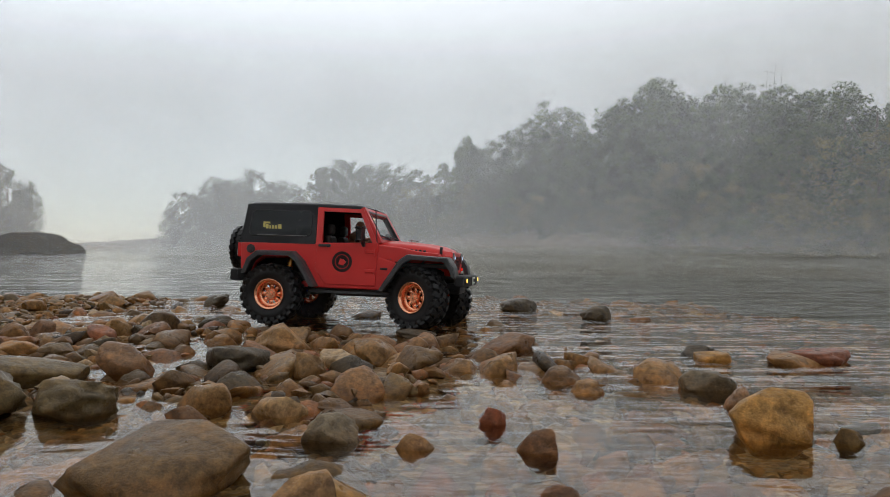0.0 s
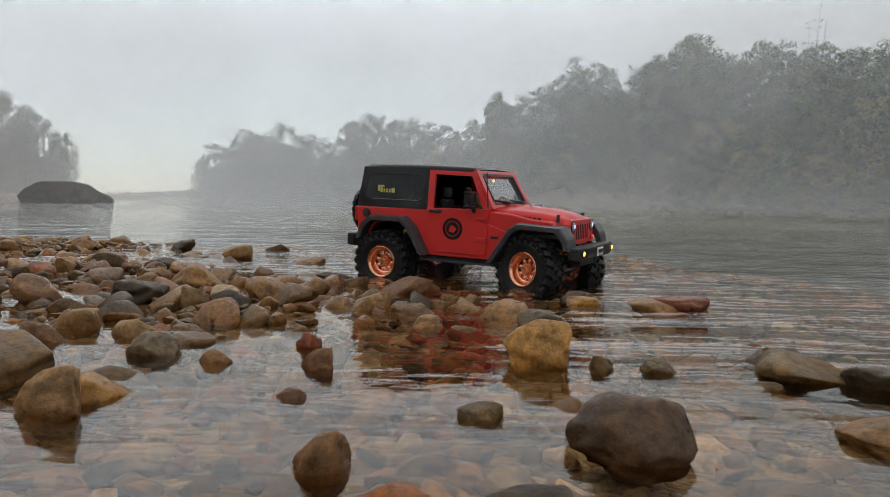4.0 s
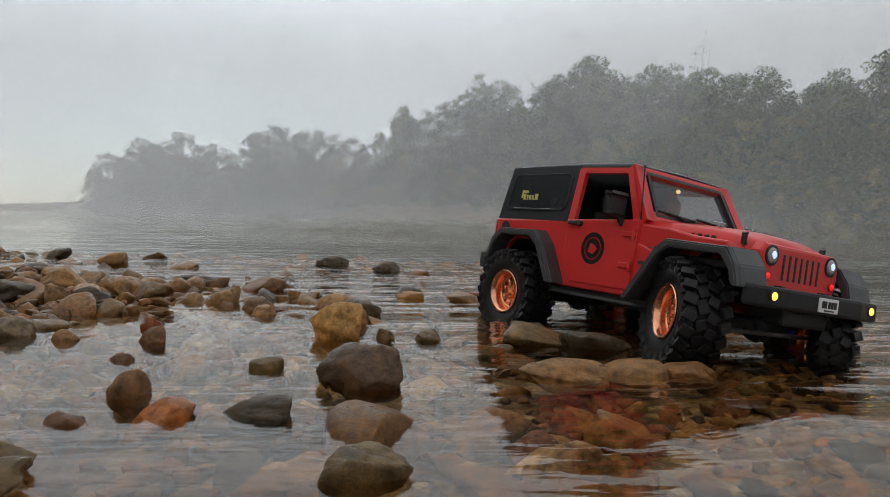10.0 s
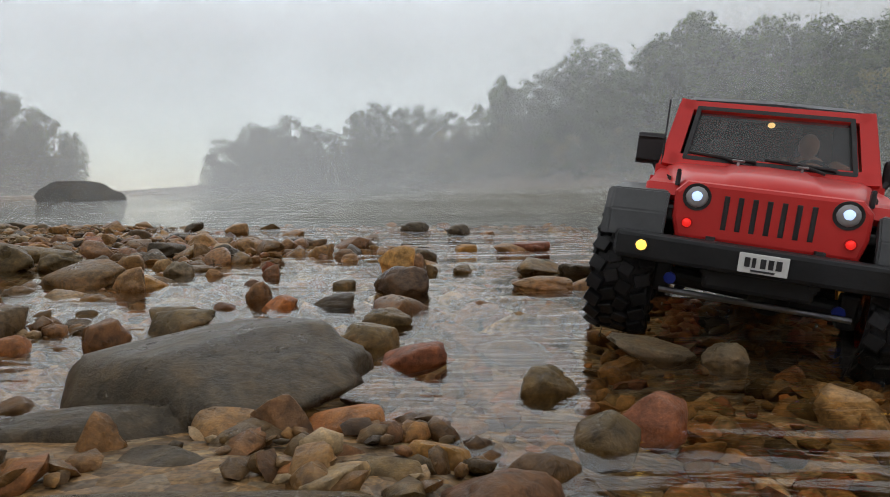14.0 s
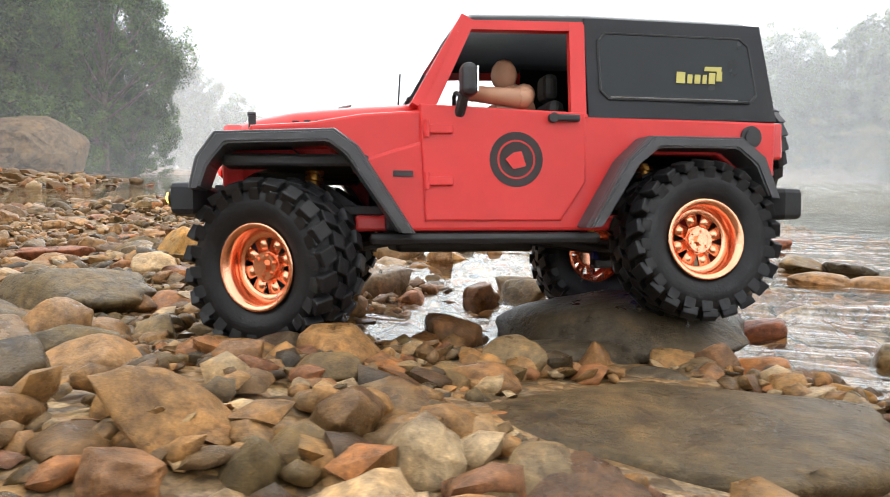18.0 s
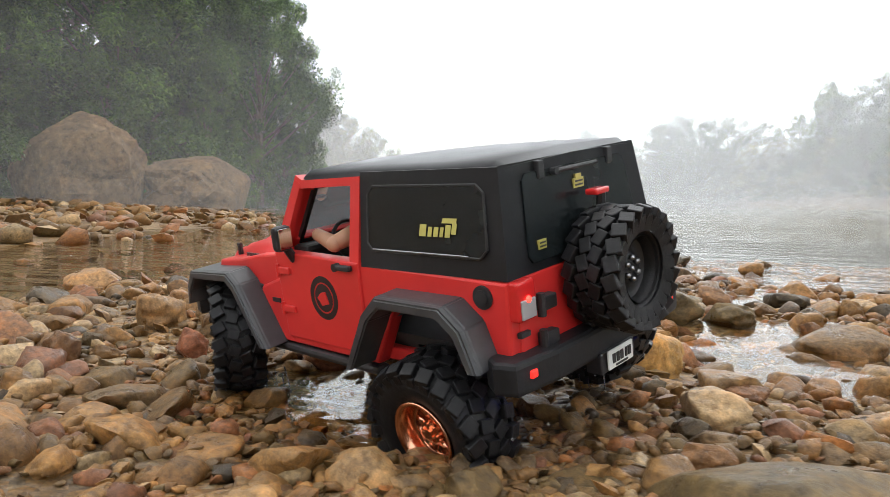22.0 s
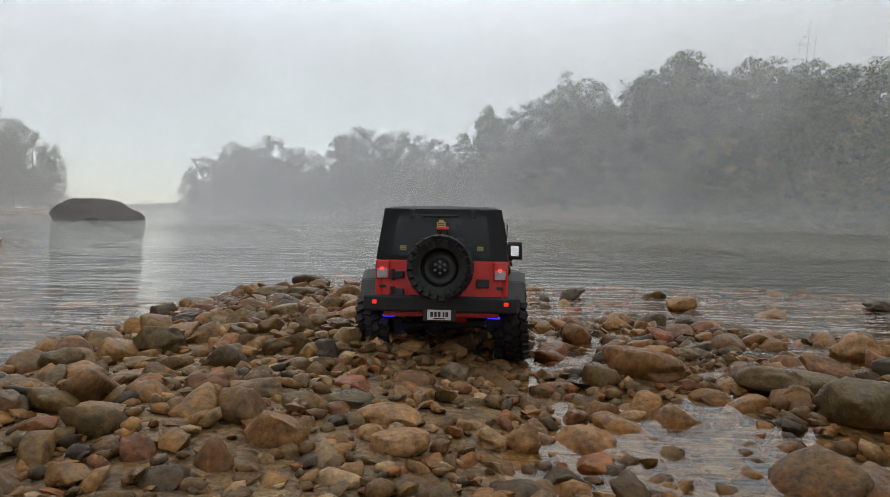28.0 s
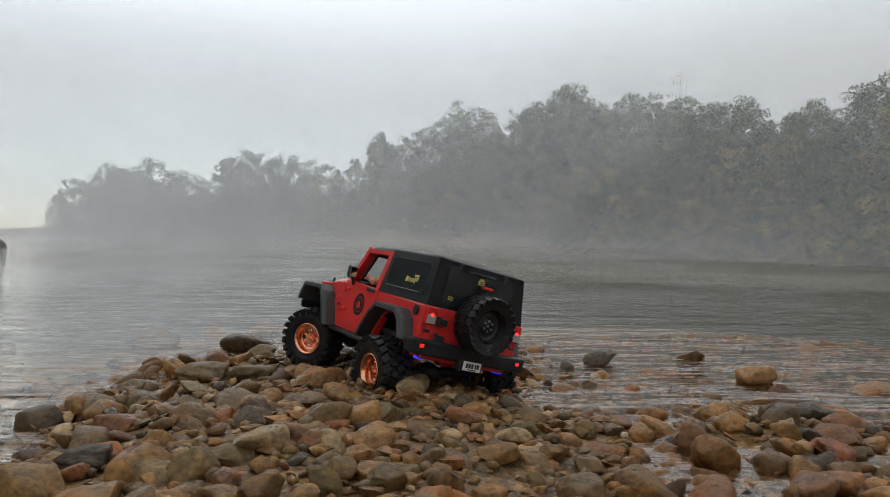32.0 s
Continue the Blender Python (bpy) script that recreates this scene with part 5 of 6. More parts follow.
def leaf_cloud(rnd, blobs, count, size, droop=0.0, subs=13):
    """Small leaf blades on many small tufts that cover a set of overlapping clumps; verts and faces."""
    g = np.random.RandomState(rnd.randrange(1 << 30))
    c0, r0 = np.array([b[:3] for b in blobs]), np.array([b[3] for b in blobs])
    own = np.repeat(np.arange(len(blobs)), subs)
    d0 = g.normal(size=(len(own), 3)) + np.array([0, 0, 0.25])
    d0 /= np.linalg.norm(d0, axis=1)[:, None]
    c = c0[own] + d0 * (r0[own] * g.uniform(0.45, 1.02, len(own)))[:, None] * np.array([1, 1, 0.85])
    r = r0[own] * g.uniform(0.20, 0.46, len(own))
    pick = g.choice(len(own), count, p=r ** 2 / (r ** 2).sum())
    d = g.normal(size=(count, 3))
    d /= np.linalg.norm(d, axis=1)[:, None]
    p = c[pick] + d * (r[pick] * (0.45 + 0.60 * g.rand(count) ** 0.6))[:, None] * np.array([1, 1, 0.8])
    p[:, 2] -= droop * 0.25 * r[pick] * g.rand(count) ** 2
    n = g.normal(size=(count, 3)) * 0.6 + d * 0.9 + np.array([0, 0, 0.5])
    n /= np.linalg.norm(n, axis=1)[:, None]
    t = np.cross(n, g.normal(size=(count, 3)) + np.array([0, 0, -droop]))
    t /= np.linalg.norm(t, axis=1)[:, None] + 1e-9
    b = np.cross(n, t)
    s = (size * (0.6 + 0.8 * g.rand(count)))[:, None]
    v = np.stack([p - t * s, p + t * s * 0.2 + b * s * 0.62, p + t * s], 1).reshape(-1, 3)
    f = np.arange(3 * count).reshape(-1, 3)
    return v.tolist(), f.tolist()


def limb(verts, faces, a, b, r0, r1, seg=6):
    a, b = Vector(a), Vector(b)
    m = (b - a).to_track_quat("Z", "Y").to_matrix()
    k = len(verts)
    for p, r in ((a, r0), (b, r1)):
        verts += [tuple(p + m @ Vector((r * math.cos(2 * math.pi * i / seg), r * math.sin(2 * math.pi * i / seg), 0))) for i in range(seg)]
    faces += [(k + i, k + (i + 1) % seg, k + seg + (i + 1) % seg, k + seg + i) for i in range(seg)]


def tree_kind(name, seed, tall, wide, leaves, size, mat, label, shape="round", droop=0.3, base=0.12, n=16):
    """A tree of the given height: tapered trunk, forking limbs and a crown of leaf clumps with gaps."""
    rnd = random.Random(seed)
    tv, tf, blobs = [], [], []
    top = Vector((rnd.uniform(-0.06, 0.06) * tall, rnd.uniform(-0.06, 0.06) * tall, tall * 0.82))
    limb(tv, tf, (0, 0, -0.6), top * 0.5, tall * 0.022, tall * 0.014, 8)
    limb(tv, tf, top * 0.5, top, tall * 0.014, tall * 0.005)
    for i in range(n):
        f = base + (0.98 - base) * (i + rnd.random() * 0.6) / n
        w = {"round": math.sin(math.pi * min(1, 0.12 + 0.86 * f)) ** 0.7, "cone": 1.15 - f, "column": 0.75, "bush": 1.0 - 0.55 * f}[shape]
        a = i * 2.4 + rnd.uniform(-0.5, 0.5)
        rr = wide * 0.5 * w * rnd.uniform(0.45, 0.95)
        p = Vector((math.cos(a) * rr, math.sin(a) * rr, tall * f * 0.95))
        blobs.append((*p, max(0.10 * tall, wide * rnd.uniform(0.13, 0.24) * (0.55 + 0.6 * w)) * (16 / n) ** 0.6))
        if f < 0.9:
            limb(tv, tf, top * max(0.15, f - 0.2), p, tall * 0.006, tall * 0.002, 5)
    t = new(name)
    tagged(t, label, "tree")
    tr = new("trunk", mesh_of("trunk", tv, tf, M_BARK))
    tr.parent = t
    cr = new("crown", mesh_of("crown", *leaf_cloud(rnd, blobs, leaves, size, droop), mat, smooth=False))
    cr.parent = t
    return t


FAR_LABEL = "misty green riverside tree on the far bank"
kinds = [tree_kind("far_tree", 11, 10, 8.5, 12000, 0.15, M_LEAF[0], FAR_LABEL),
         tree_kind("far_tree", 12, 10, 7.0, 10000, 0.15, M_LEAF[1], FAR_LABEL, "cone"),
         tree_kind("far_tree", 13, 10, 9.5, 12000, 0.15, M_LEAF[0], FAR_LABEL, "bush", base=0.04),
         tree_kind("far_tree", 14, 10, 4.2, 6000, 0.13, M_LEAF[0], "slender misty tree on the far bank", "column"),
         tree_kind("far_tree", 15, 10, 10.0, 11000, 0.17, M_LEAF[2], "pale green bamboo clump on the far bank", "bush", droop=1.5, base=0.03),
         tree_kind("far_tree", 16, 10, 7.5, 5500, 0.14, M_LEAF[1], "tall open-crowned tree on the far bank", "round", base=0.45)]


def far_range(bearing):
    """How far off the other bank's trees stand, by the bearing to the right in degrees."""
    return float(np.interp(bearing, [-24, -20, -16, -8, 0, 8, 13, 20, 30, 40, 60, 80], [150, 138, 122, 105, 90, 75, 66, 58, 48, 42, 36, 34]))


rnd = random.Random(5)
used = [False] * len(kinds)


def far_tree(bearing, rise, kind, back=0.0, fat=1.0):
    """A tree on the far bank whose top stands rise degrees above the water's edge."""
    d = far_range(bearing) + back
    a = radians(bearing)
    x, y = d * math.sin(a), d * math.cos(a)
    z = max(0.0, float(height(x, y))) - 0.3
    tall = d * math.tan(radians(rise)) - z
    s = tall / 9.8
    m = pose(x, y, z, 0, 0, rnd.uniform(0, 360))
    t = kinds[kind] if not used[kind] else copy_thing(kinds[kind], m)
    used[kind] = True
    t.matrix_basis = m @ Matrix.Diagonal((s * fat, s * fat, s, 1))


def skyline(b):
    """The height in degrees of the far tree line."""
    return float(np.interp(b, SKY_B, SKY_E))


SKY_B = [-24.0, -20.0, -18.1, -16.2, -14.2, -12.1, -10.4, -8.7, -7.0, -5.0, -3.0, -1.4, 0.6, 1.9, 3.7, 5.5, 6.9, 8.4, 10.3, 11.7, 12.8, 14.5, 16.4, 18.4, 20.0, 22.0, 23.5, 25.5, 27.5, 28.6, 30.1, 31.8, 32.8, 33.8, 35.1, 36.7, 50.0, 80.0]
SKY_E = [3.0, 4.0, 5.2, 6.8, 5.7, 5.1, 6.0, 7.2, 6.5, 7.2, 6.7, 6.2, 7.6, 9.1, 8.8, 9.8, 10.9, 11.4, 9.9, 8.8, 10.5, 11.6, 12.5, 11.8, 10.7, 12.1, 11.5, 11.7, 11.2, 11.3, 11.4, 12.1, 10.1, 10.4, 11.1, 11.3, 16.0, 16.0]
for b, kind, back, fat, k in ((-8.6, 3, 4, 0.9, 1.0), (-18.0, 0, 6, 1.0, 1.0), (-9.9, 1, 4, 0.8, 1.0), (1.7, 1, 2, 0.7, 1.0), (8.6, 5, 8, 0.85, 1.0), (17.0, 0, 4, 1.05, 1.0), (22.8, 3, 3, 0.8, 1.0), (26.6, 3, 3, 1.0, 0.99), (34.0, 3, 2, 0.7, 1.02)):
    far_tree(b, skyline(b) * k, kind, back, fat)
for b, rise, kind, back in ((39.0, 12.2, 0, -8), (42.5, 14.0, 5, -8), (46.0, 15.5, 0, -6), (40.5, 11.0, 4, -10)):
    far_tree(b, rise, kind, back, 1.0)
b = -21.0
while b < 62:
    far_tree(b, skyline(b) * rnd.uniform(0.91, 1.03), rnd.choice((0, 0, 1, 2)), rnd.uniform(2, 9), rnd.uniform(0.8, 1.15))
    b += rnd.uniform(1.3, 2.2)
b = -20.5
while b < 66:
    far_tree(b, max(2.0, skyline(b) * rnd.uniform(0.50, 0.72)), rnd.choice((0, 2, 2, 4)), rnd.uniform(-1.5, 3), rnd.uniform(1.0, 1.35))
    b += rnd.uniform(1.5, 2.4)
b = -20.0
while b < 66:
    far_tree(b, max(1.2, skyline(b) * rnd.uniform(0.22, 0.40)), rnd.choice((2, 4, 4, 2)), rnd.uniform(-4.0, -1.5), rnd.uniform(1.3, 1.8))
    b += rnd.uniform(1.4, 2.2)

# bare bamboo poles above the far tree line
for bb, rise in ((23.9, 12.9), (24.5, 14.0), (24.9, 13.4), (21.0, 12.4)):
    d = far_range(bb) + 6
    v, f = [], []
    x, y = d * math.sin(radians(bb)), d * math.cos(radians(bb))
    tall = d * math.tan(radians(rise))
    for i in range(8):
        limb(v, f, (0.010 * i * i, 0, tall * i / 8), (0.010 * (i + 1) ** 2, 0, tall * (i + 1) / 8), 0.07 * (1 - i / 9), 0.07 * (1 - (i + 1) / 9), 5)
    lv, lf = leaf_cloud(rnd, [(0.02 * i * i, 0, tall * (0.80 + 0.035 * i), 0.22) for i in range(6)], 24, 0.12, 1.0)
    pole = tagged(new("bamboo"), "thin bare bamboo pole rising out of the far trees", "bamboo")
    pole.matrix_basis = pose(x, y, 0.4, 0, 0, rnd.uniform(-40, 40))
    for nm, vv, ff, mt in (("cane", v, f, M_BARK), ("leaf_tuft", lv, lf, M_LEAF[2])):
        o = new(nm, mesh_of(nm, vv, ff, mt))
        o.parent = pole

# the near left bank: tall overhanging trees with low growth under them
near = [tree_kind("bank_tree", 31, 10, 10, 100000, 0.072, M_LEAFNEAR, "dense dark green tree overhanging the river bank", "round", droop=1.6, base=0.06, n=48),
        tree_kind("bank_tree", 32, 10, 9, 84000, 0.072, M_LEAFNEAR, "dense green tree with hanging leaves on the bank", "bush", droop=2.0, base=0.03, n=42),
        tree_kind("bank_tree", 33, 10, 9, 40000, 0.070, M_LEAFNEAR, "green tree leaning out over the river bank", "round", droop=1.2, base=0.48, n=26)]
for i, (x, y, tall, fat, kind, turn) in enumerate(((-13.6, 11.4, 8.5, 0.80, 0, 20), (-10.6, 4.1, 5.2, 0.74, 1, 120), (-11.1, 12.0, 5.0, 0.75, 2, 60), (-11.9, 12.7, 6.2, 0.62, 0, 200), (-12.9, 9.6, 7.5, 0.80, 0, 250), (-15.8, 9.4, 10.0, 0.95, 0, 310), (-13.6, 5.8, 8.0, 0.85, 0, 80), (-13.0, 1.6, 9.0, 0.85, 1, 15),
                                                   (-11.2, 10.6, 2.6, 1.0, 1, 40), (-12.0, 8.6, 3.0, 1.1, 1, 160), (-10.9, 12.6, 1.7, 1.1, 1, 280), (-12.6, 6.6, 3.2, 1.0, 1, 330), (-12.4, 13.6, 3.4, 0.9, 1, 100))):
    z = max(0.0, float(height(x, y))) - 0.1
    m = pose(x, y, z, 0, 0, turn)
    s = tall / 9.8
    t = near[kind] if kind == i else copy_thing(near[kind], m)
    t.matrix_basis = m @ Matrix.Diagonal((s * fat, s * fat, s, 1))

# the same bank further up the river, a pale wooded point in the mist
b = -44.0
while b < -29.8:
    for share, back in ((1.0, 4), (0.55, 0)):
        rise = float(np.interp(b, [-44, -37, -34, -32, -31, -29.8], [10.4, 9.8, 8.6, 7.0, 5.2, 2.2])) * share * rnd.uniform(0.78, 1.0)
        kind, fat, d = rnd.choice((0, 1, 3, 5, 0)) if share == 1 else rnd.choice((0, 2)), rnd.uniform(0.6, 0.9) / share ** 0.6, 86 + back + rnd.uniform(-3, 3)
        x, y = d * math.sin(radians(b)), d * math.cos(radians(b))
        z = max(0.0, float(height(x, y))) - 0.3
        k = (d * math.tan(radians(rise)) - z) / 9.8
        m = pose(x, y, z, 0, 0, rnd.uniform(0, 360))
        t = tagged(copy_thing(kinds[kind], m), "pale misty tree on a wooded point of the near bank")
        t.matrix_basis = m @ Matrix.Diagonal((k * fat, k * fat, k, 1))
    b += rnd.uniform(0.9, 1.4)


# the car's way over the stones: seconds, place, heading, nose up, lean
CAR = [
    (0, -0.1074, 1.2448, 0.0466, -8.9, -2.0, -1.8),
    (0.5, -0.0817, 1.3112, 0.0336, -9.4, -3.3, -8.5),
    (1, -0.0456, 1.2928, 0.0261, -10.9, -1.9, -0.1),
    (1.5, 0.0044, 1.2469, 0.0367, -13.9, 0.5, 2.3),
    (2, 0.0560, 1.1913, 0.0407, -19.3, 1.9, 2.3),
    (2.5, 0.0983, 1.2023, 0.0261, -19.3, -5.2, -0.4),
    (3, 0.1246, 1.1661, 0.0232, -22.6, -3.3, 0.1),
    (3.5, 0.1699, 1.1358, 0.0271, -24.5, -2.6, 0.5),
    (5.5, 0.3271, 0.9906, 0.0233, -34.8, 0.8, 3.2),
    (6, 0.3520, 0.9447, 0.0220, -42.9, -0.6, 3.3),
    (6.5, 0.3848, 0.9099, 0.0301, -45.6, -0.3, 5.7),
    (7, 0.4182, 0.8426, 0.0176, -50.8, -2.5, -5.2),
    (7.5, 0.4525, 0.7867, 0.0147, -53.9, 2.1, -4.6),
    (8, 0.4827, 0.7683, 0.0240, -48.3, -0.7, 0.4),
    (8.5, 0.5065, 0.7293, 0.0269, -51.2, -2.2, -0.6),
    (9, 0.5282, 0.6586, 0.0181, -59.6, 2.7, -6.2),
    (9.5, 0.5582, 0.6087, 0.0167, -62.3, -0.6, -7.1),
    (10, 0.5835, 0.5570, 0.0204, -63.4, -1.2, -8.0),
    (10.5, 0.6044, 0.5115, 0.0289, -66.6, 2.4, -10.0),
    (11, 0.6218, 0.4599, 0.0130, -74.8, -1.9, -12.9),
    (11.5, 0.6255, 0.4273, 0.0156, -80.1, -0.2, -8.7),
    (12, 0.6261, 0.3992, 0.0212, -81.7, 2.1, -4.0),
    (12.5, 0.6280, 0.3709, 0.0240, -89.2, 3.1, 2.9),
    (13, 0.6237, 0.3136, 0.0192, -96.3, 1.0, -4.5),
    (13.5, 0.6098, 0.2563, 0.0221, -105.5, 0.0, -12.3),
    (14, 0.5851, 0.1978, 0.0283, -107.8, -0.1, -8.3),
    (14.5, 0.5409, 0.1529, 0.0305, -110.9, 0.9, -3.8),
    (16.5, 0.3558, -0.0464, 0.0763, -136.2, 4.7, 3.3),
    (17, 0.2694, -0.0543, 0.0687, -143.1, 5.4, 5.5),
    (17.5, 0.1774, -0.0642, 0.0603, -151.1, 5.2, 2.7),
    (18, 0.0988, -0.0766, 0.0666, -153.5, -0.4, 4.7),
    (18.5, 0.0197, -0.0916, 0.0675, -157.2, 3.1, 8.9),
    (19, -0.0302, -0.0901, 0.0941, -163.7, 10.0, 8.5),
    (19.5, -0.1058, -0.0899, 0.0727, -170.2, 3.1, 6.0),
    (20, -0.1913, -0.0813, 0.0665, -172.6, -0.1, -9.0),
    (20.5, -0.2664, -0.0720, 0.0631, -174.2, -6.3, 1.1),
    (21, -0.3406, -0.0428, 0.0648, -184.7, -7.1, 1.3),
    (21.5, -0.4102, -0.0351, 0.0599, -193.3, -1.0, -6.5),
    (22, -0.4892, 0.0108, 0.0579, -198.1, 0.2, -9.7),
    (22.5, -0.5521, 0.0553, 0.0538, -203.8, -1.3, -1.1),
    (23, -0.6037, 0.1032, 0.0566, -215.2, -2.9, -0.9),
    (23.5, -0.6460, 0.1697, 0.0578, -222.4, 2.8, 5.8),
    (24, -0.6855, 0.2479, 0.0560, -229.8, -0.8, 5.7),
    (24.5, -0.7233, 0.3482, 0.0509, -238.1, 1.6, 3.3),
    (25, -0.7500, 0.4546, 0.0527, -245.0, 1.9, 1.9),
    (25.5, -0.7701, 0.5453, 0.0582, -247.8, 2.5, 9.9),
    (26, -0.7647, 0.6400, 0.0502, -254.3, 1.3, 5.0),
    (26.5, -0.7679, 0.7485, 0.0548, -262.0, -0.8, -1.0),
    (28.5, -0.7502, 1.0467, 0.0351, -274.1, -6.6, 2.1),
    (29, -0.7594, 1.1267, 0.0388, -266.4, -3.0, 9.7),
    (29.5, -0.7717, 1.1916, 0.0363, -261.9, -0.7, 8.4),
    (30, -0.7913, 1.2441, 0.0312, -259.1, -1.0, 3.8),
    (30.5, -0.8081, 1.3010, 0.0371, -256.8, 1.2, 5.3),
    (31, -0.8197, 1.3462, 0.0385, -255.8, -1.7, 6.1),
    (31.5, -0.8306, 1.3988, 0.0470, -251.8, 0.6, 12.6),
    (32, -0.8655, 1.4390, 0.0518, -244.5, 3.6, 13.4),
]


# ---- stones ----
SHAPES = [lump_mesh("river_stone", M_COBBLE, 100 + i, 4, 0.34, 2.6, *((8, 0.56, 0) if i % 2 == 0 else (13, 0.42, 0))) for i in range(12)]
SHAPES.append(lump_mesh("river_stone", M_COBBLE, 141, 4, 0.30, 2.6, 9, 0.55, 0, top=0.42))
SHAPES.append(lump_mesh("river_stone", M_COBBLE, 7, 4, 0.22, 2.0, 5, 0.66))
STONE_WORD = {"o": "olive-grey", "m": "mossy brown", "t": "tan", "d": "dark grey", "b": "brown", "y": "yellow ochre", "g": "grey", "r": "reddish brown", "k": "dark red-brown", "n": "orange", "p": "pinkish", "q": "porous brown", "w": "weathered grey"}
KEEP = []
stone_rnd = random.Random(77)
shape_of = {}


def stone(x, y, z, w, h, turn, tone, deep=0.85, level=0):
    """One river stone, w across and h above what it lies in; it sits a little sunk."""
    i = stone_rnd.randrange(12) if w < 0.13 else 2 * stone_rnd.randrange(6)
    i = level or i
    if (i, tone) not in shape_of:
        me = SHAPES[i].copy()
        me.materials.clear()
        me.materials.append(M_STONE[tone])
        shape_of[i, tone] = me
    ob = new("river_stone" if w < 0.13 else "boulder", shape_of[i, tone])
    h *= 0.86 if z < 0.006 and w < 0.13 else 1.08 if w > 0.13 else 1.0
    sunk = max(0.35 * h, 0.012)
    full = h + sunk
    ob.matrix_basis = pose(x, y, z + h - full / 2, *([0, 0] if level == 12 else [stone_rnd.uniform(-14, 14), stone_rnd.uniform(-14, 14)]), turn + stone_rnd.choice((0, 180)) + stone_rnd.uniform(-12, 12))
    ob.scale = (w * 1.06, w * deep, full * 1.08)
    wet = "wet " if z < 0.006 else ""
    tagged(ob, f"{wet}{STONE_WORD[tone]} rounded river stone {'standing in shallow water' if wet else 'on the gravel bar'}", "stone", "stones of the gravel bar")
    KEEP.append((x, y, w * 0.45))


stone(-0.270, 0.576, 0.000, 0.074, 0.030, 0, "o")
stone(-0.136, 0.417, 0.000, 0.103, 0.025, 0, "m", 0.85, 13)
stone(-0.179, 0.910, 0.000, 0.070, 0.037, 0, "t")
stone(-0.195, 0.774, 0.000, 0.068, 0.027, 0, "d")
stone(-0.109, 0.716, 0.000, 0.036, 0.029, 0, "t")
stone(-0.302, 0.758, 0.000, 0.060, 0.030, 0, "b")
stone(0.245, 0.501, 0.000, 0.048, 0.038, 0, "y")
stone(0.414, 0.800, 0.000, 0.073, 0.011, 0, "t")
stone(0.293, 1.276, 0.000, 0.054, 0.024, 0, "d")
stone(0.325, 0.856, 0.000, 0.041, 0.011, 0, "d")
stone(0.327, 0.822, 0.000, 0.037, 0.011, 0, "y")
stone(0.264, 0.661, 0.000, 0.046, 0.019, 0, "g")
stone(-0.048, 0.500, 0.000, 0.036, 0.018, 0, "g")
stone(0.062, 0.537, 0.000, 0.020, 0.013, 0, "r")
stone(0.086, 0.469, 0.000, 0.025, 0.014, 0, "b")
stone(0.104, 0.906, 0.000, 0.072, 0.022, 0, "b")
stone(-0.038, 0.385, 0.000, 0.050, 0.015, 0, "y")
stone(-0.439, 0.981, 0.000, 0.042, 0.024, 0, "r")
stone(-0.160, 0.541, 0.000, 0.033, 0.013, 0, "b")
stone(-0.122, 1.311, 0.000, 0.061, 0.012, 0, "t")
stone(-0.476, 1.557, 0.000, 0.057, 0.026, 0, "d")
stone(-0.723, 1.574, 0.004, 0.081, 0.028, 0, "b")
stone(0.290, 0.484, 0.000, 0.020, 0.011, 0, "o")
stone(0.009, 0.476, 0.000, 0.023, 0.010, 0, "t")
stone(0.130, 0.275, 0.000, 0.025, 0.019, 2, "b")
stone(0.273, 0.307, 0.000, 0.056, 0.029, 2, "k")
stone(0.164, 0.231, 0.000, 0.033, 0.010, 2, "n")
stone(0.262, 0.584, 0.000, 0.024, 0.017, 2, "p")
stone(0.436, 0.480, 0.000, 0.072, 0.016, 2, "o")
stone(0.484, 0.450, 0.000, 0.062, 0.014, 2, "d")
stone(0.201, 0.360, 0.000, 0.025, 0.009, 2, "o")
stone(0.333, 0.481, 0.000, 0.028, 0.011, 2, "o")
stone(-0.017, 1.034, 0.000, 0.055, 0.011, 2, "d")
stone(-0.039, 0.350, 0.000, 0.038, 0.027, 2, "t")
stone(0.086, 0.385, 0.000, 0.020, 0.006, 2, "b")
stone(0.218, 0.240, 0.000, 0.041, 0.010, -3, "d")
stone(0.476, 0.343, 0.000, 0.050, 0.010, -3, "t")
stone(0.526, 0.342, 0.000, 0.042, 0.010, -3, "q")
stone(0.282, 0.140, 0.000, 0.040, 0.014, -3, "o")
stone(0.119, 0.221, 0.000, 0.026, 0.005, -3, "b")
stone(0.420, 0.336, 0.000, 0.061, 0.014, -3, "t")
stone(0.212, -0.057, 0.000, 0.168, 0.031, -1, "d", 0.90, 13)
stone(0.121, 0.110, 0.000, 0.054, 0.019, -1, "o")
stone(0.277, 0.065, 0.000, 0.043, 0.016, -1, "o")
stone(0.317, 0.017, 0.000, 0.040, 0.012, -1, "r")
stone(0.394, -0.047, 0.000, 0.032, 0.013, -1, "o")
stone(0.466, 0.029, 0.004, 0.053, 0.007, -1, "g")
stone(0.504, 0.003, 0.003, 0.025, 0.010, -1, "g")
stone(0.437, -0.105, 0.000, 0.034, 0.012, -1, "r")
stone(0.413, -0.130, 0.000, 0.028, 0.013, -1, "o")
stone(0.300, -0.120, 0.002, 0.034, 0.013, -1, "n")
stone(0.340, -0.151, 0.000, 0.029, 0.011, -1, "y")
stone(0.438, 0.809, 0.000, 0.066, 0.016, -1, "r")
stone(0.437, 0.517, 0.000, 0.053, 0.010, -1, "d")
stone(0.254, -0.198, 0.000, 0.047, 0.017, 5, "o")
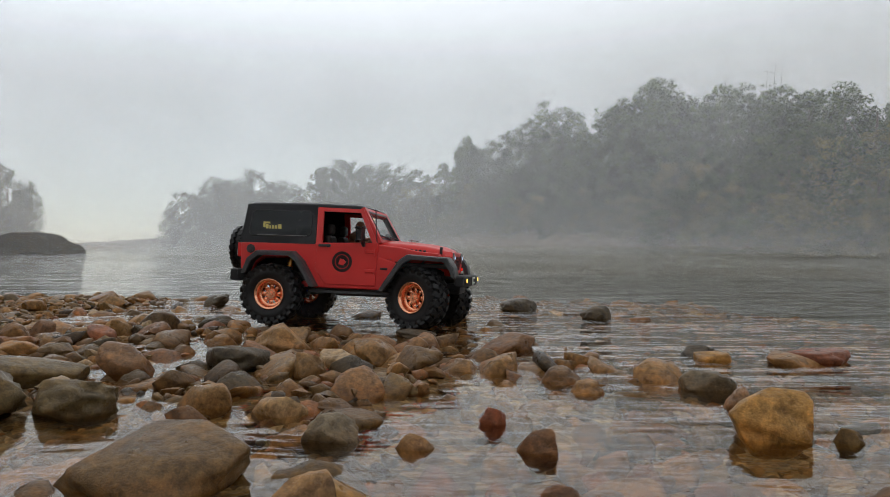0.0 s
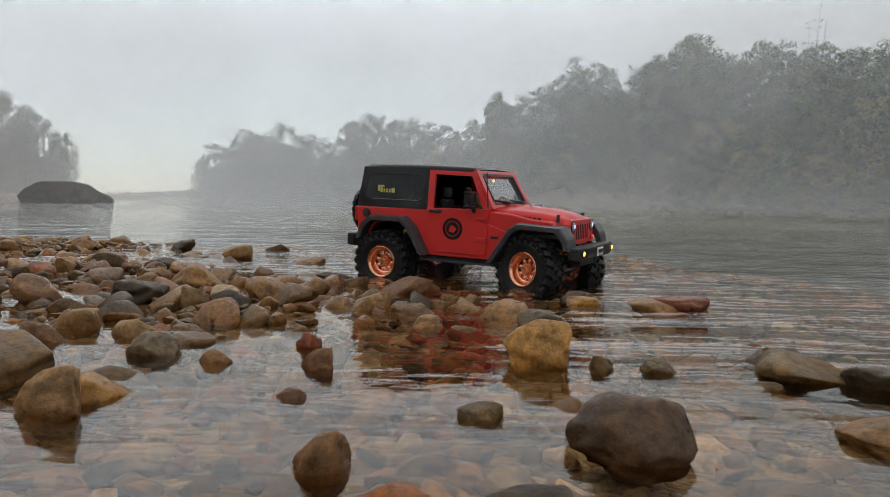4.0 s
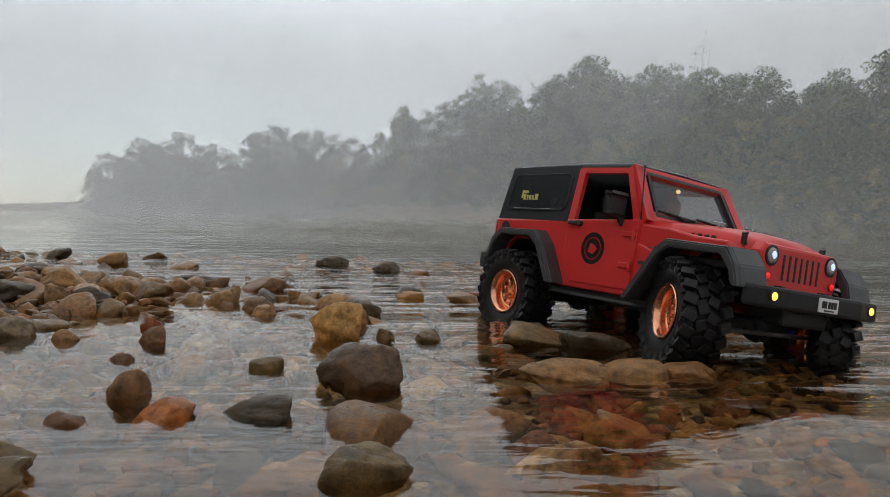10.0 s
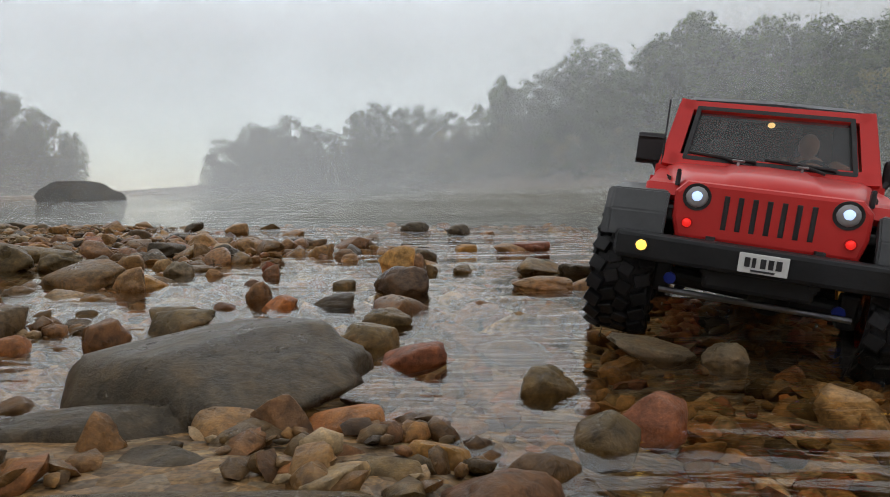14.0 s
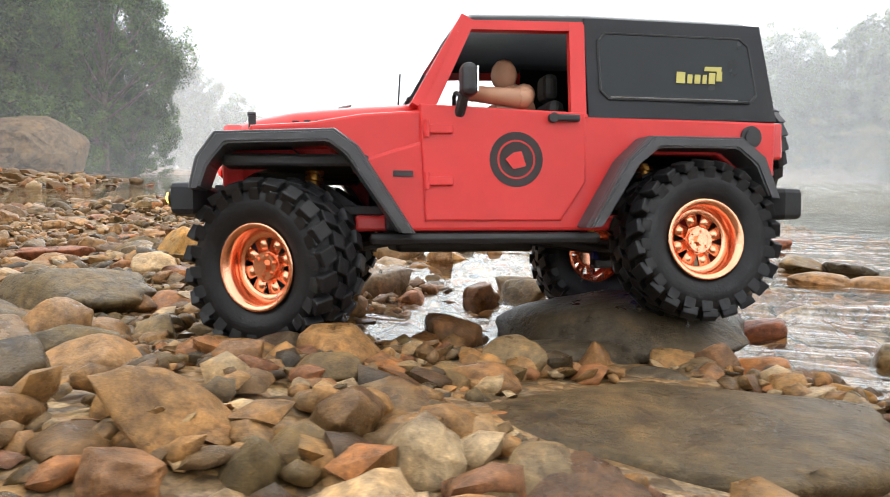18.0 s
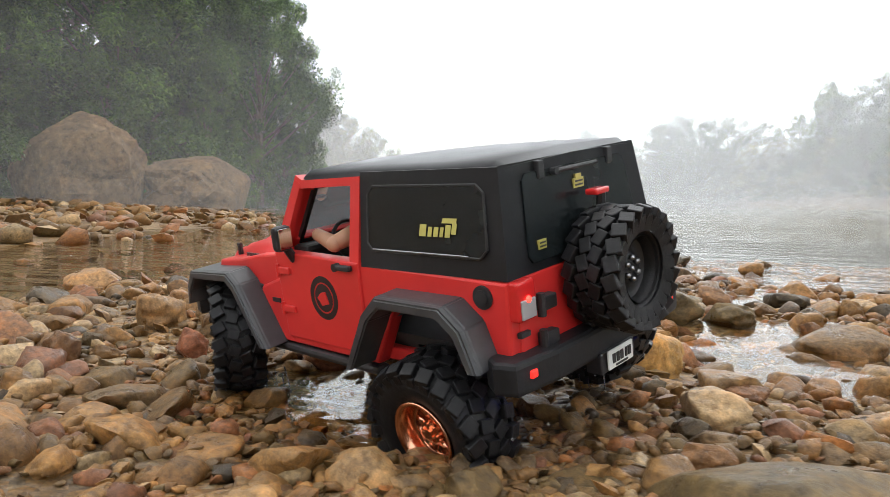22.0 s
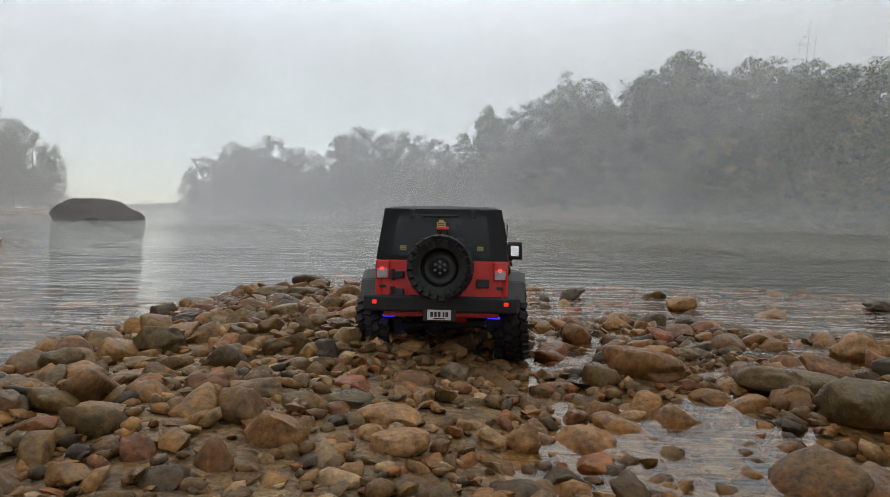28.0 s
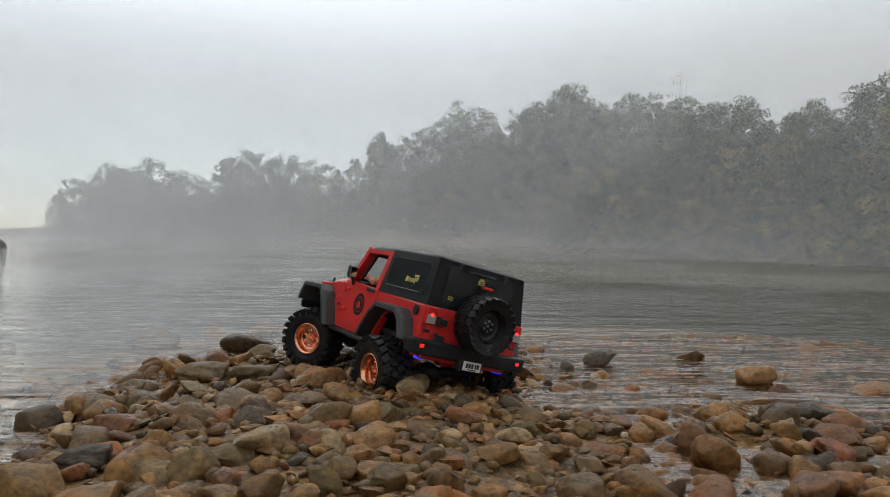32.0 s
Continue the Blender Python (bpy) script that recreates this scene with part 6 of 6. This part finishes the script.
stone(0.280, -0.182, 0.000, 0.025, 0.014, 5, "q")
stone(-0.347, 0.580, 0.000, 0.090, 0.043, 5, "o")
stone(0.305, -0.159, 0.000, 0.027, 0.014, 5, "b")
stone(0.367, -0.198, 0.000, 0.044, 0.017, 5, "b")
stone(0.109, 0.140, 0.000, 0.051, 0.017, 5, "o")
stone(0.262, -0.280, 0.000, 0.175, 0.022, 14, "w", 0.62, 12)
stone(0.277, -0.137, 0.003, 0.028, 0.022, -1, "b")
stone(0.208, -0.163, 0.002, 0.026, 0.024, -1, "q")
stone(0.245, -0.190, 0.004, 0.044, 0.012, -1, "d")
stone(0.320, -0.182, 0.003, 0.036, 0.012, -1, "o")
stone(0.085, 0.070, 0.000, 0.032, 0.020, -1, "b")
stone(0.185, -0.142, 0.000, 0.125, 0.019, 17, "d", 0.34, 13)
stone(-0.013, -0.318, 0.022, 0.048, 0.026, 17, "o")
stone(-0.088, -0.322, 0.022, 0.050, 0.024, 17, "t")
stone(-0.042, -0.385, 0.028, 0.034, 0.016, 17, "b")
stone(-0.067, -0.009, 0.005, 0.062, 0.039, 14, "t")
stone(-0.310, 0.158, 0.004, 0.070, 0.051, 14, "y")
stone(0.003, -0.156, 0.008, 0.043, 0.017, 14, "o")
stone(-0.182, -0.140, 0.010, 0.126, 0.030, 16, "o", 0.85, 13)
stone(0.025, -0.349, 0.035, 0.042, 0.017, 16, "t")
stone(0.096, -0.385, 0.036, 0.028, 0.008, 16, "r")
stone(0.109, -0.110, 0.000, 0.040, 0.026, 16, "b")
stone(0.141, -0.414, 0.035, 0.021, 0.014, 16, "o")
stone(0.136, -0.244, 0.010, 0.032, 0.010, 16, "g")
stone(-0.129, -0.273, 0.022, 0.074, 0.026, 17, "o")
stone(-0.056, -0.284, 0.026, 0.039, 0.022, 17, "t")
stone(-0.058, -0.352, 0.035, 0.044, 0.014, 17, "t")
stone(-0.160, -0.395, 0.028, 0.062, 0.028, 19, "w", 0.8, 12)
stone(-0.105, -0.368, 0.035, 0.029, 0.012, 19, "o")
stone(-0.878, 0.102, 0.017, 0.061, 0.037, 25, "t")
stone(-0.428, 0.238, 0.004, 0.065, 0.030, 20, "o")
stone(-0.679, 0.107, 0.000, 0.040, 0.016, 20, "t")
stone(-0.615, 0.082, 0.000, 0.052, 0.016, 20, "r")
stone(-0.749, 0.026, 0.009, 0.036, 0.025, 20, "r")
stone(-0.713, 0.046, 0.003, 0.047, 0.013, 20, "o")
stone(-0.531, 0.187, 0.000, 0.100, 0.016, 20, "r")
stone(-0.372, 0.692, 0.001, 0.103, 0.029, 20, "o")
stone(-1.399, 0.398, 0.000, 0.099, 0.040, 20, "t")
stone(-0.519, 0.744, 0.002, 0.094, 0.038, 20, "q")
stone(-0.546, 0.074, 0.000, 0.035, 0.013, 20, "b")
stone(-0.486, 0.136, 0.000, 0.049, 0.012, 20, "t")
stone(-0.812, -0.074, 0.022, 0.033, 0.020, 20, "b")
stone(-0.977, 0.557, 0.019, 0.066, 0.020, 0, "b")
stone(-0.847, 0.550, 0.016, 0.054, 0.012, 0, "o")
stone(-0.802, 0.503, 0.015, 0.053, 0.012, 0, "t")
stone(-0.786, 0.436, 0.015, 0.044, 0.012, 0, "t")
stone(-0.689, 0.479, 0.007, 0.028, 0.012, 0, "t")
stone(-0.637, 0.499, 0.001, 0.058, 0.012, 0, "t")
stone(-0.878, 0.431, 0.017, 0.046, 0.024, 0, "q")
stone(-0.909, 0.375, 0.018, 0.029, 0.019, 0, "b")
stone(-1.118, 0.771, 0.018, 0.068, 0.030, 0, "o")
stone(-1.130, 1.781, 0.000, 0.095, 0.028, 0, "d")
stone(-0.789, 0.646, 0.013, 0.047, 0.012, 0, "b")
stone(-0.281, 1.380, 0.000, 0.057, 0.031, 0, "t")
stone(0.169, 1.439, 0.000, 0.071, 0.026, 0, "d")
stone(-0.560, 1.042, 0.000, 0.039, 0.025, 0, "b")
stone(-0.850, 0.829, 0.022, 0.048, 0.012, -7, "n")
stone(-0.847, 0.608, 0.017, 0.043, 0.010, -7, "r")
stone(-0.747, 0.700, 0.010, 0.032, 0.012, -7, "g")
stone(-0.928, 0.565, 0.019, 0.035, 0.020, -7, "b")
stone(-0.950, 0.512, 0.018, 0.021, 0.022, -7, "b")
stone(-1.054, 0.888, 0.025, 0.041, 0.027, -8, "o")
stone(-0.985, 0.970, 0.028, 0.045, 0.024, -8, "b")
stone(-0.898, 1.096, 0.022, 0.052, 0.019, -8, "o")
stone(-0.560, 0.991, -0.000, 0.045, 0.027, -8, "q")
stone(-0.744, 1.065, 0.011, 0.036, 0.012, -8, "o")
stone(-1.149, 1.429, 0.003, 0.080, 0.031, -8, "o")
stone(-1.071, 1.381, 0.007, 0.073, 0.026, -8, "o")
stone(-0.944, 0.839, 0.027, 0.025, 0.025, -8, "o")
stone(-0.337, 1.159, 0.000, 0.054, 0.020, -8, "d")


def scatter(count, seed, box4, lo, hi, power):
    """Places and sizes for loose stones, thinner in deep water and clear of the placed ones."""
    g = np.random.RandomState(seed)
    x, y = g.uniform(box4[0], box4[1], count), g.uniform(box4[2], box4[3], count)
    s = lo + (hi - lo) * g.rand(count) ** power
    s = np.where((y < -0.25) & (abs(x - 0.1) < 0.45), np.minimum(s, 0.042), s)
    h = height(x, y)
    u, v = 2 * (x - box4[0]) / (box4[1] - box4[0]) - 1, 2 * (y - box4[2]) / (box4[3] - box4[2]) - 1
    ok = (h > -0.11) & (np.hypot(u, v) < 0.92 + 0.10 * np.sin(5 * np.arctan2(v, u) + 1.0) - 0.45 * g.rand(count) ** 4)
    proud = g.rand(count) < np.clip(1.0 + h * np.where(s > 0.036, 40, np.where(s > 0.02, 26, 12)), 0.12, 1)
    for cx, cy, r in KEEP:
        ok &= np.hypot(x - cx, y - cy) > r + s * 0.18
    return x[ok], y[ok], s[ok], proud[ok], g


def near_track(x, y):
    """Whether a place lies where the car's wheels have pressed the stones in."""
    near = np.zeros(len(x), bool)
    for _, px, py, *_ in CAR:
        near |= np.hypot(x - px, y - py) < 0.15
    return near


def pebbles(name, count, seed, box4, lo, hi, power, sub, label, stick=0.35):
    """Many loose stones as one heap of real lumps."""
    x, y, s, proud, g = scatter(count, seed, box4, lo, hi, power)
    bases = []
    for i in range(14):
        me = lump_mesh("lump", M_PEBBLE, 300 + i, sub, 0.38, 2.6, 11, 0.48)
        v = np.empty(len(me.vertices) * 3)
        me.vertices.foreach_get("co", v)
        f = np.empty(len(me.polygons) * 3, int)
        me.polygons.foreach_get("vertices", f)
        bases.append((v.reshape(-1, 3), f.reshape(-1, 3)))
        bpy.data.meshes.remove(me)
    n = len(x)
    z = rough_height(x, y)
    z = np.where(near_track(x, y) & (s > 0.02), z - 0.35 * (s - 0.02), z)
    kind = g.randint(0, 14, n)
    yaw = g.uniform(0, 2 * np.pi, n)
    asp = g.uniform(0.6, 0.95, n)
    flat = g.uniform(0.36, 0.80, n)
    mid = z + s * flat * (0.5 - stick)
    mid = np.where(proud, mid, np.minimum(mid, -0.005 - 0.5 * s * flat))
    tx, ty = g.normal(0, 0.22, n), g.normal(0, 0.22, n)
    V, F, k = [], [], 0
    for b in range(14):
        i = np.nonzero(kind == b)[0]
        bv, bf = bases[b]
        p = bv[None] * np.stack([s[i], s[i] * asp[i], s[i] * flat[i]], 1)[:, None]
        p[..., 2] += p[..., 0] * tx[i][:, None] + p[..., 1] * ty[i][:, None]
        c, sn = np.cos(yaw[i])[:, None], np.sin(yaw[i])[:, None]
        q = np.stack([p[..., 0] * c - p[..., 1] * sn + x[i][:, None], p[..., 0] * sn + p[..., 1] * c + y[i][:, None], p[..., 2] + mid[i][:, None]], -1)
        V.append(q.reshape(-1, 3))
        F.append((bf[None] + (np.arange(len(i)) * len(bv))[:, None, None] + k).reshape(-1, 3))
        k += len(i) * len(bv)
    V, F = np.concatenate(V), np.concatenate(F)
    me = bpy.data.meshes.new(name)
    me.vertices.add(len(V))
    me.vertices.foreach_set("co", V.ravel())
    me.loops.add(F.size)
    me.loops.foreach_set("vertex_index", F.ravel())
    me.polygons.add(len(F))
    me.polygons.foreach_set("loop_start", np.arange(0, F.size, 3))
    me.polygons.foreach_set("use_smooth", np.ones(len(F), bool))
    me.materials.append(M_PEBBLE)
    me.update(calc_edges=True)
    me.validate()
    me.set_sharp_from_angle(angle=radians(62))
    tagged(new(name, me), label, "pebbles", kind="stuff")


# single cobbles close to the camera's way
cx, cy, cs, cp, cg = scatter(900, 3, (-1.35, 0.75, -0.75, 1.75), 0.028, 0.052, 1.6)
for i in np.nonzero(cp)[0][:290].tolist():
    ob = new("cobble", SHAPES[i % 12])
    f = cg.uniform(0.45, 0.7)
    ob.matrix_basis = pose(cx[i], cy[i], float(rough_height(cx[i], cy[i])) + cs[i] * f * 0.24, cg.uniform(-12, 12), cg.uniform(-12, 12), cg.uniform(0, 360))
    ob.scale = (cs[i], cs[i] * cg.uniform(0.65, 0.95), cs[i] * f)
    tagged(ob, "rounded damp river cobble among the gravel", "stone", "cobbles of the gravel bar")
    KEEP.append((cx[i], cy[i], cs[i] * 0.4))
pebbles("cobble_heap", 11800, 11, (-2.05, 1.45, -1.15, 2.45), 0.018, 0.066, 2.2, 3, "mixed brown and grey river cobbles, damp", 0.42)
pebbles("gravel", 34000, 12, (-1.85, 1.2, -1.10, 2.1), 0.008, 0.024, 1.6, 1, "mixed brown and grey river gravel, damp", 0.25)
pebbles("beach_cobbles", 6000, 13, (-10.5, -0.9, -4.0, 10.0), 0.05, 0.17, 2.2, 1, "brown and grey cobbles of the far beach", 0.3)
pebbles("fine_gravel", 12000, 14, (-0.8, 0.7, -0.80, 0.15), 0.006, 0.015, 1.4, 1, "fine wet brown gravel between the stones", 0.2)


# ---- what moves ----
# how far each wheel stands above or below its rest, by time: front left, front right, rear left, rear right, in millimetres
TRAVEL = [
    (0, -2, 6, 2, 3),
    (2, -4, 10, 4, -3),
    (6, -2, 8, -2, 6),
    (9, 4, 8, 0, 4),
    (11, 3, 10, 6, -6),
    (13, 8, 14, 0, 8),
    (16.5, -8, 6, 2, 0),
    (18, -3, 4, 9, -6),
    (19, -14, 8, -10, 6),
    (20, -3, 2, 5, -6),
    (21, 2, 0, -18, 12),
    (21.5, 8, -6, -13, 8),
    (23, 14, -8, -12, 8),
    (24.5, 4, 0, 6, -2),
    (26, 6, -2, 4, 0),
    (28.5, -4, 8, -6, 10),
    (30, 4, 8, 6, 10),
    (32, -16, 6, -18, 7),
]

# how far the front wheels are turned, by time, in degrees to the left
STEER = [(0, -24), (2, -24), (4, -18), (6, -14), (7.5, -20), (9, -26), (11, -27), (13, -18), (14.5, 8), (15.5, -28), (16.5, -34), (18, -34), (19, -41), (20, -40), (21, -42), (22, -26), (23, -12), (24.5, 0), (28.5, 2), (30, 10), (31, 20), (32, 30)]
KING = 0.070


def motions():
    rows = [(t, pose(x, y, z, roll, -pitch, yaw)) for t, x, y, z, yaw, pitch, roll in CAR]
    walk(car, rows)
    # the wheels roll as far as the car goes and steer into its turns
    ts = np.arange(0, 32.01, 0.25)
    tc = [r[0] for r in CAR]
    xs, ys = np.interp(ts, tc, [r[1] for r in CAR]), np.interp(ts, tc, [r[2] for r in CAR])
    yaw = np.radians(np.interp(ts, tc, [r[4] for r in CAR]))
    step = np.diff(xs) * np.cos(yaw[:-1]) + np.diff(ys) * np.sin(yaw[:-1])
    roll = np.concatenate([[0], np.cumsum(step)]) / ROLL_R
    steer = np.interp(ts, [r[0] for r in STEER], [r[1] for r in STEER])
    tt = [r[0] for r in TRAVEL]
    lift = [np.interp(ts, tt, [r[1 + i] for r in TRAVEL]) / 1000 for i in range(4)]
    for i, (ob, x, s) in enumerate(((wheel_fl, WB, 1), (wheel_fr, WB, -1), (wheel_rl, -WR, 1), (wheel_rr, -WR, -1))):
        lean = np.degrees(np.arctan2(lift[i - i % 2] - lift[i - i % 2 + 1], 2 * TRACK))
        walk(ob, [(t, pose(x, s * KING, AXLE_Z + lift[i][k], 0, 0, steer[k] if x > 0 else 0) @ pose(0, s * (TRACK - KING), 0, lean[k], 0, 0) @ pose(0, 0, 0, 0, math.degrees(roll[k]), 0)) for k, t in enumerate(ts)])
    for ob, x, a in ((axle_front, WB, 0), (axle_rear, -WR, 2)):
        walk(ob, [(t, pose(x, 0, AXLE_Z + (lift[a][k] + lift[a + 1][k]) / 2, math.degrees(math.atan2(lift[a][k] - lift[a + 1][k], 2 * TRACK)), 0, 0)) for k, t in enumerate(ts)])


motions()
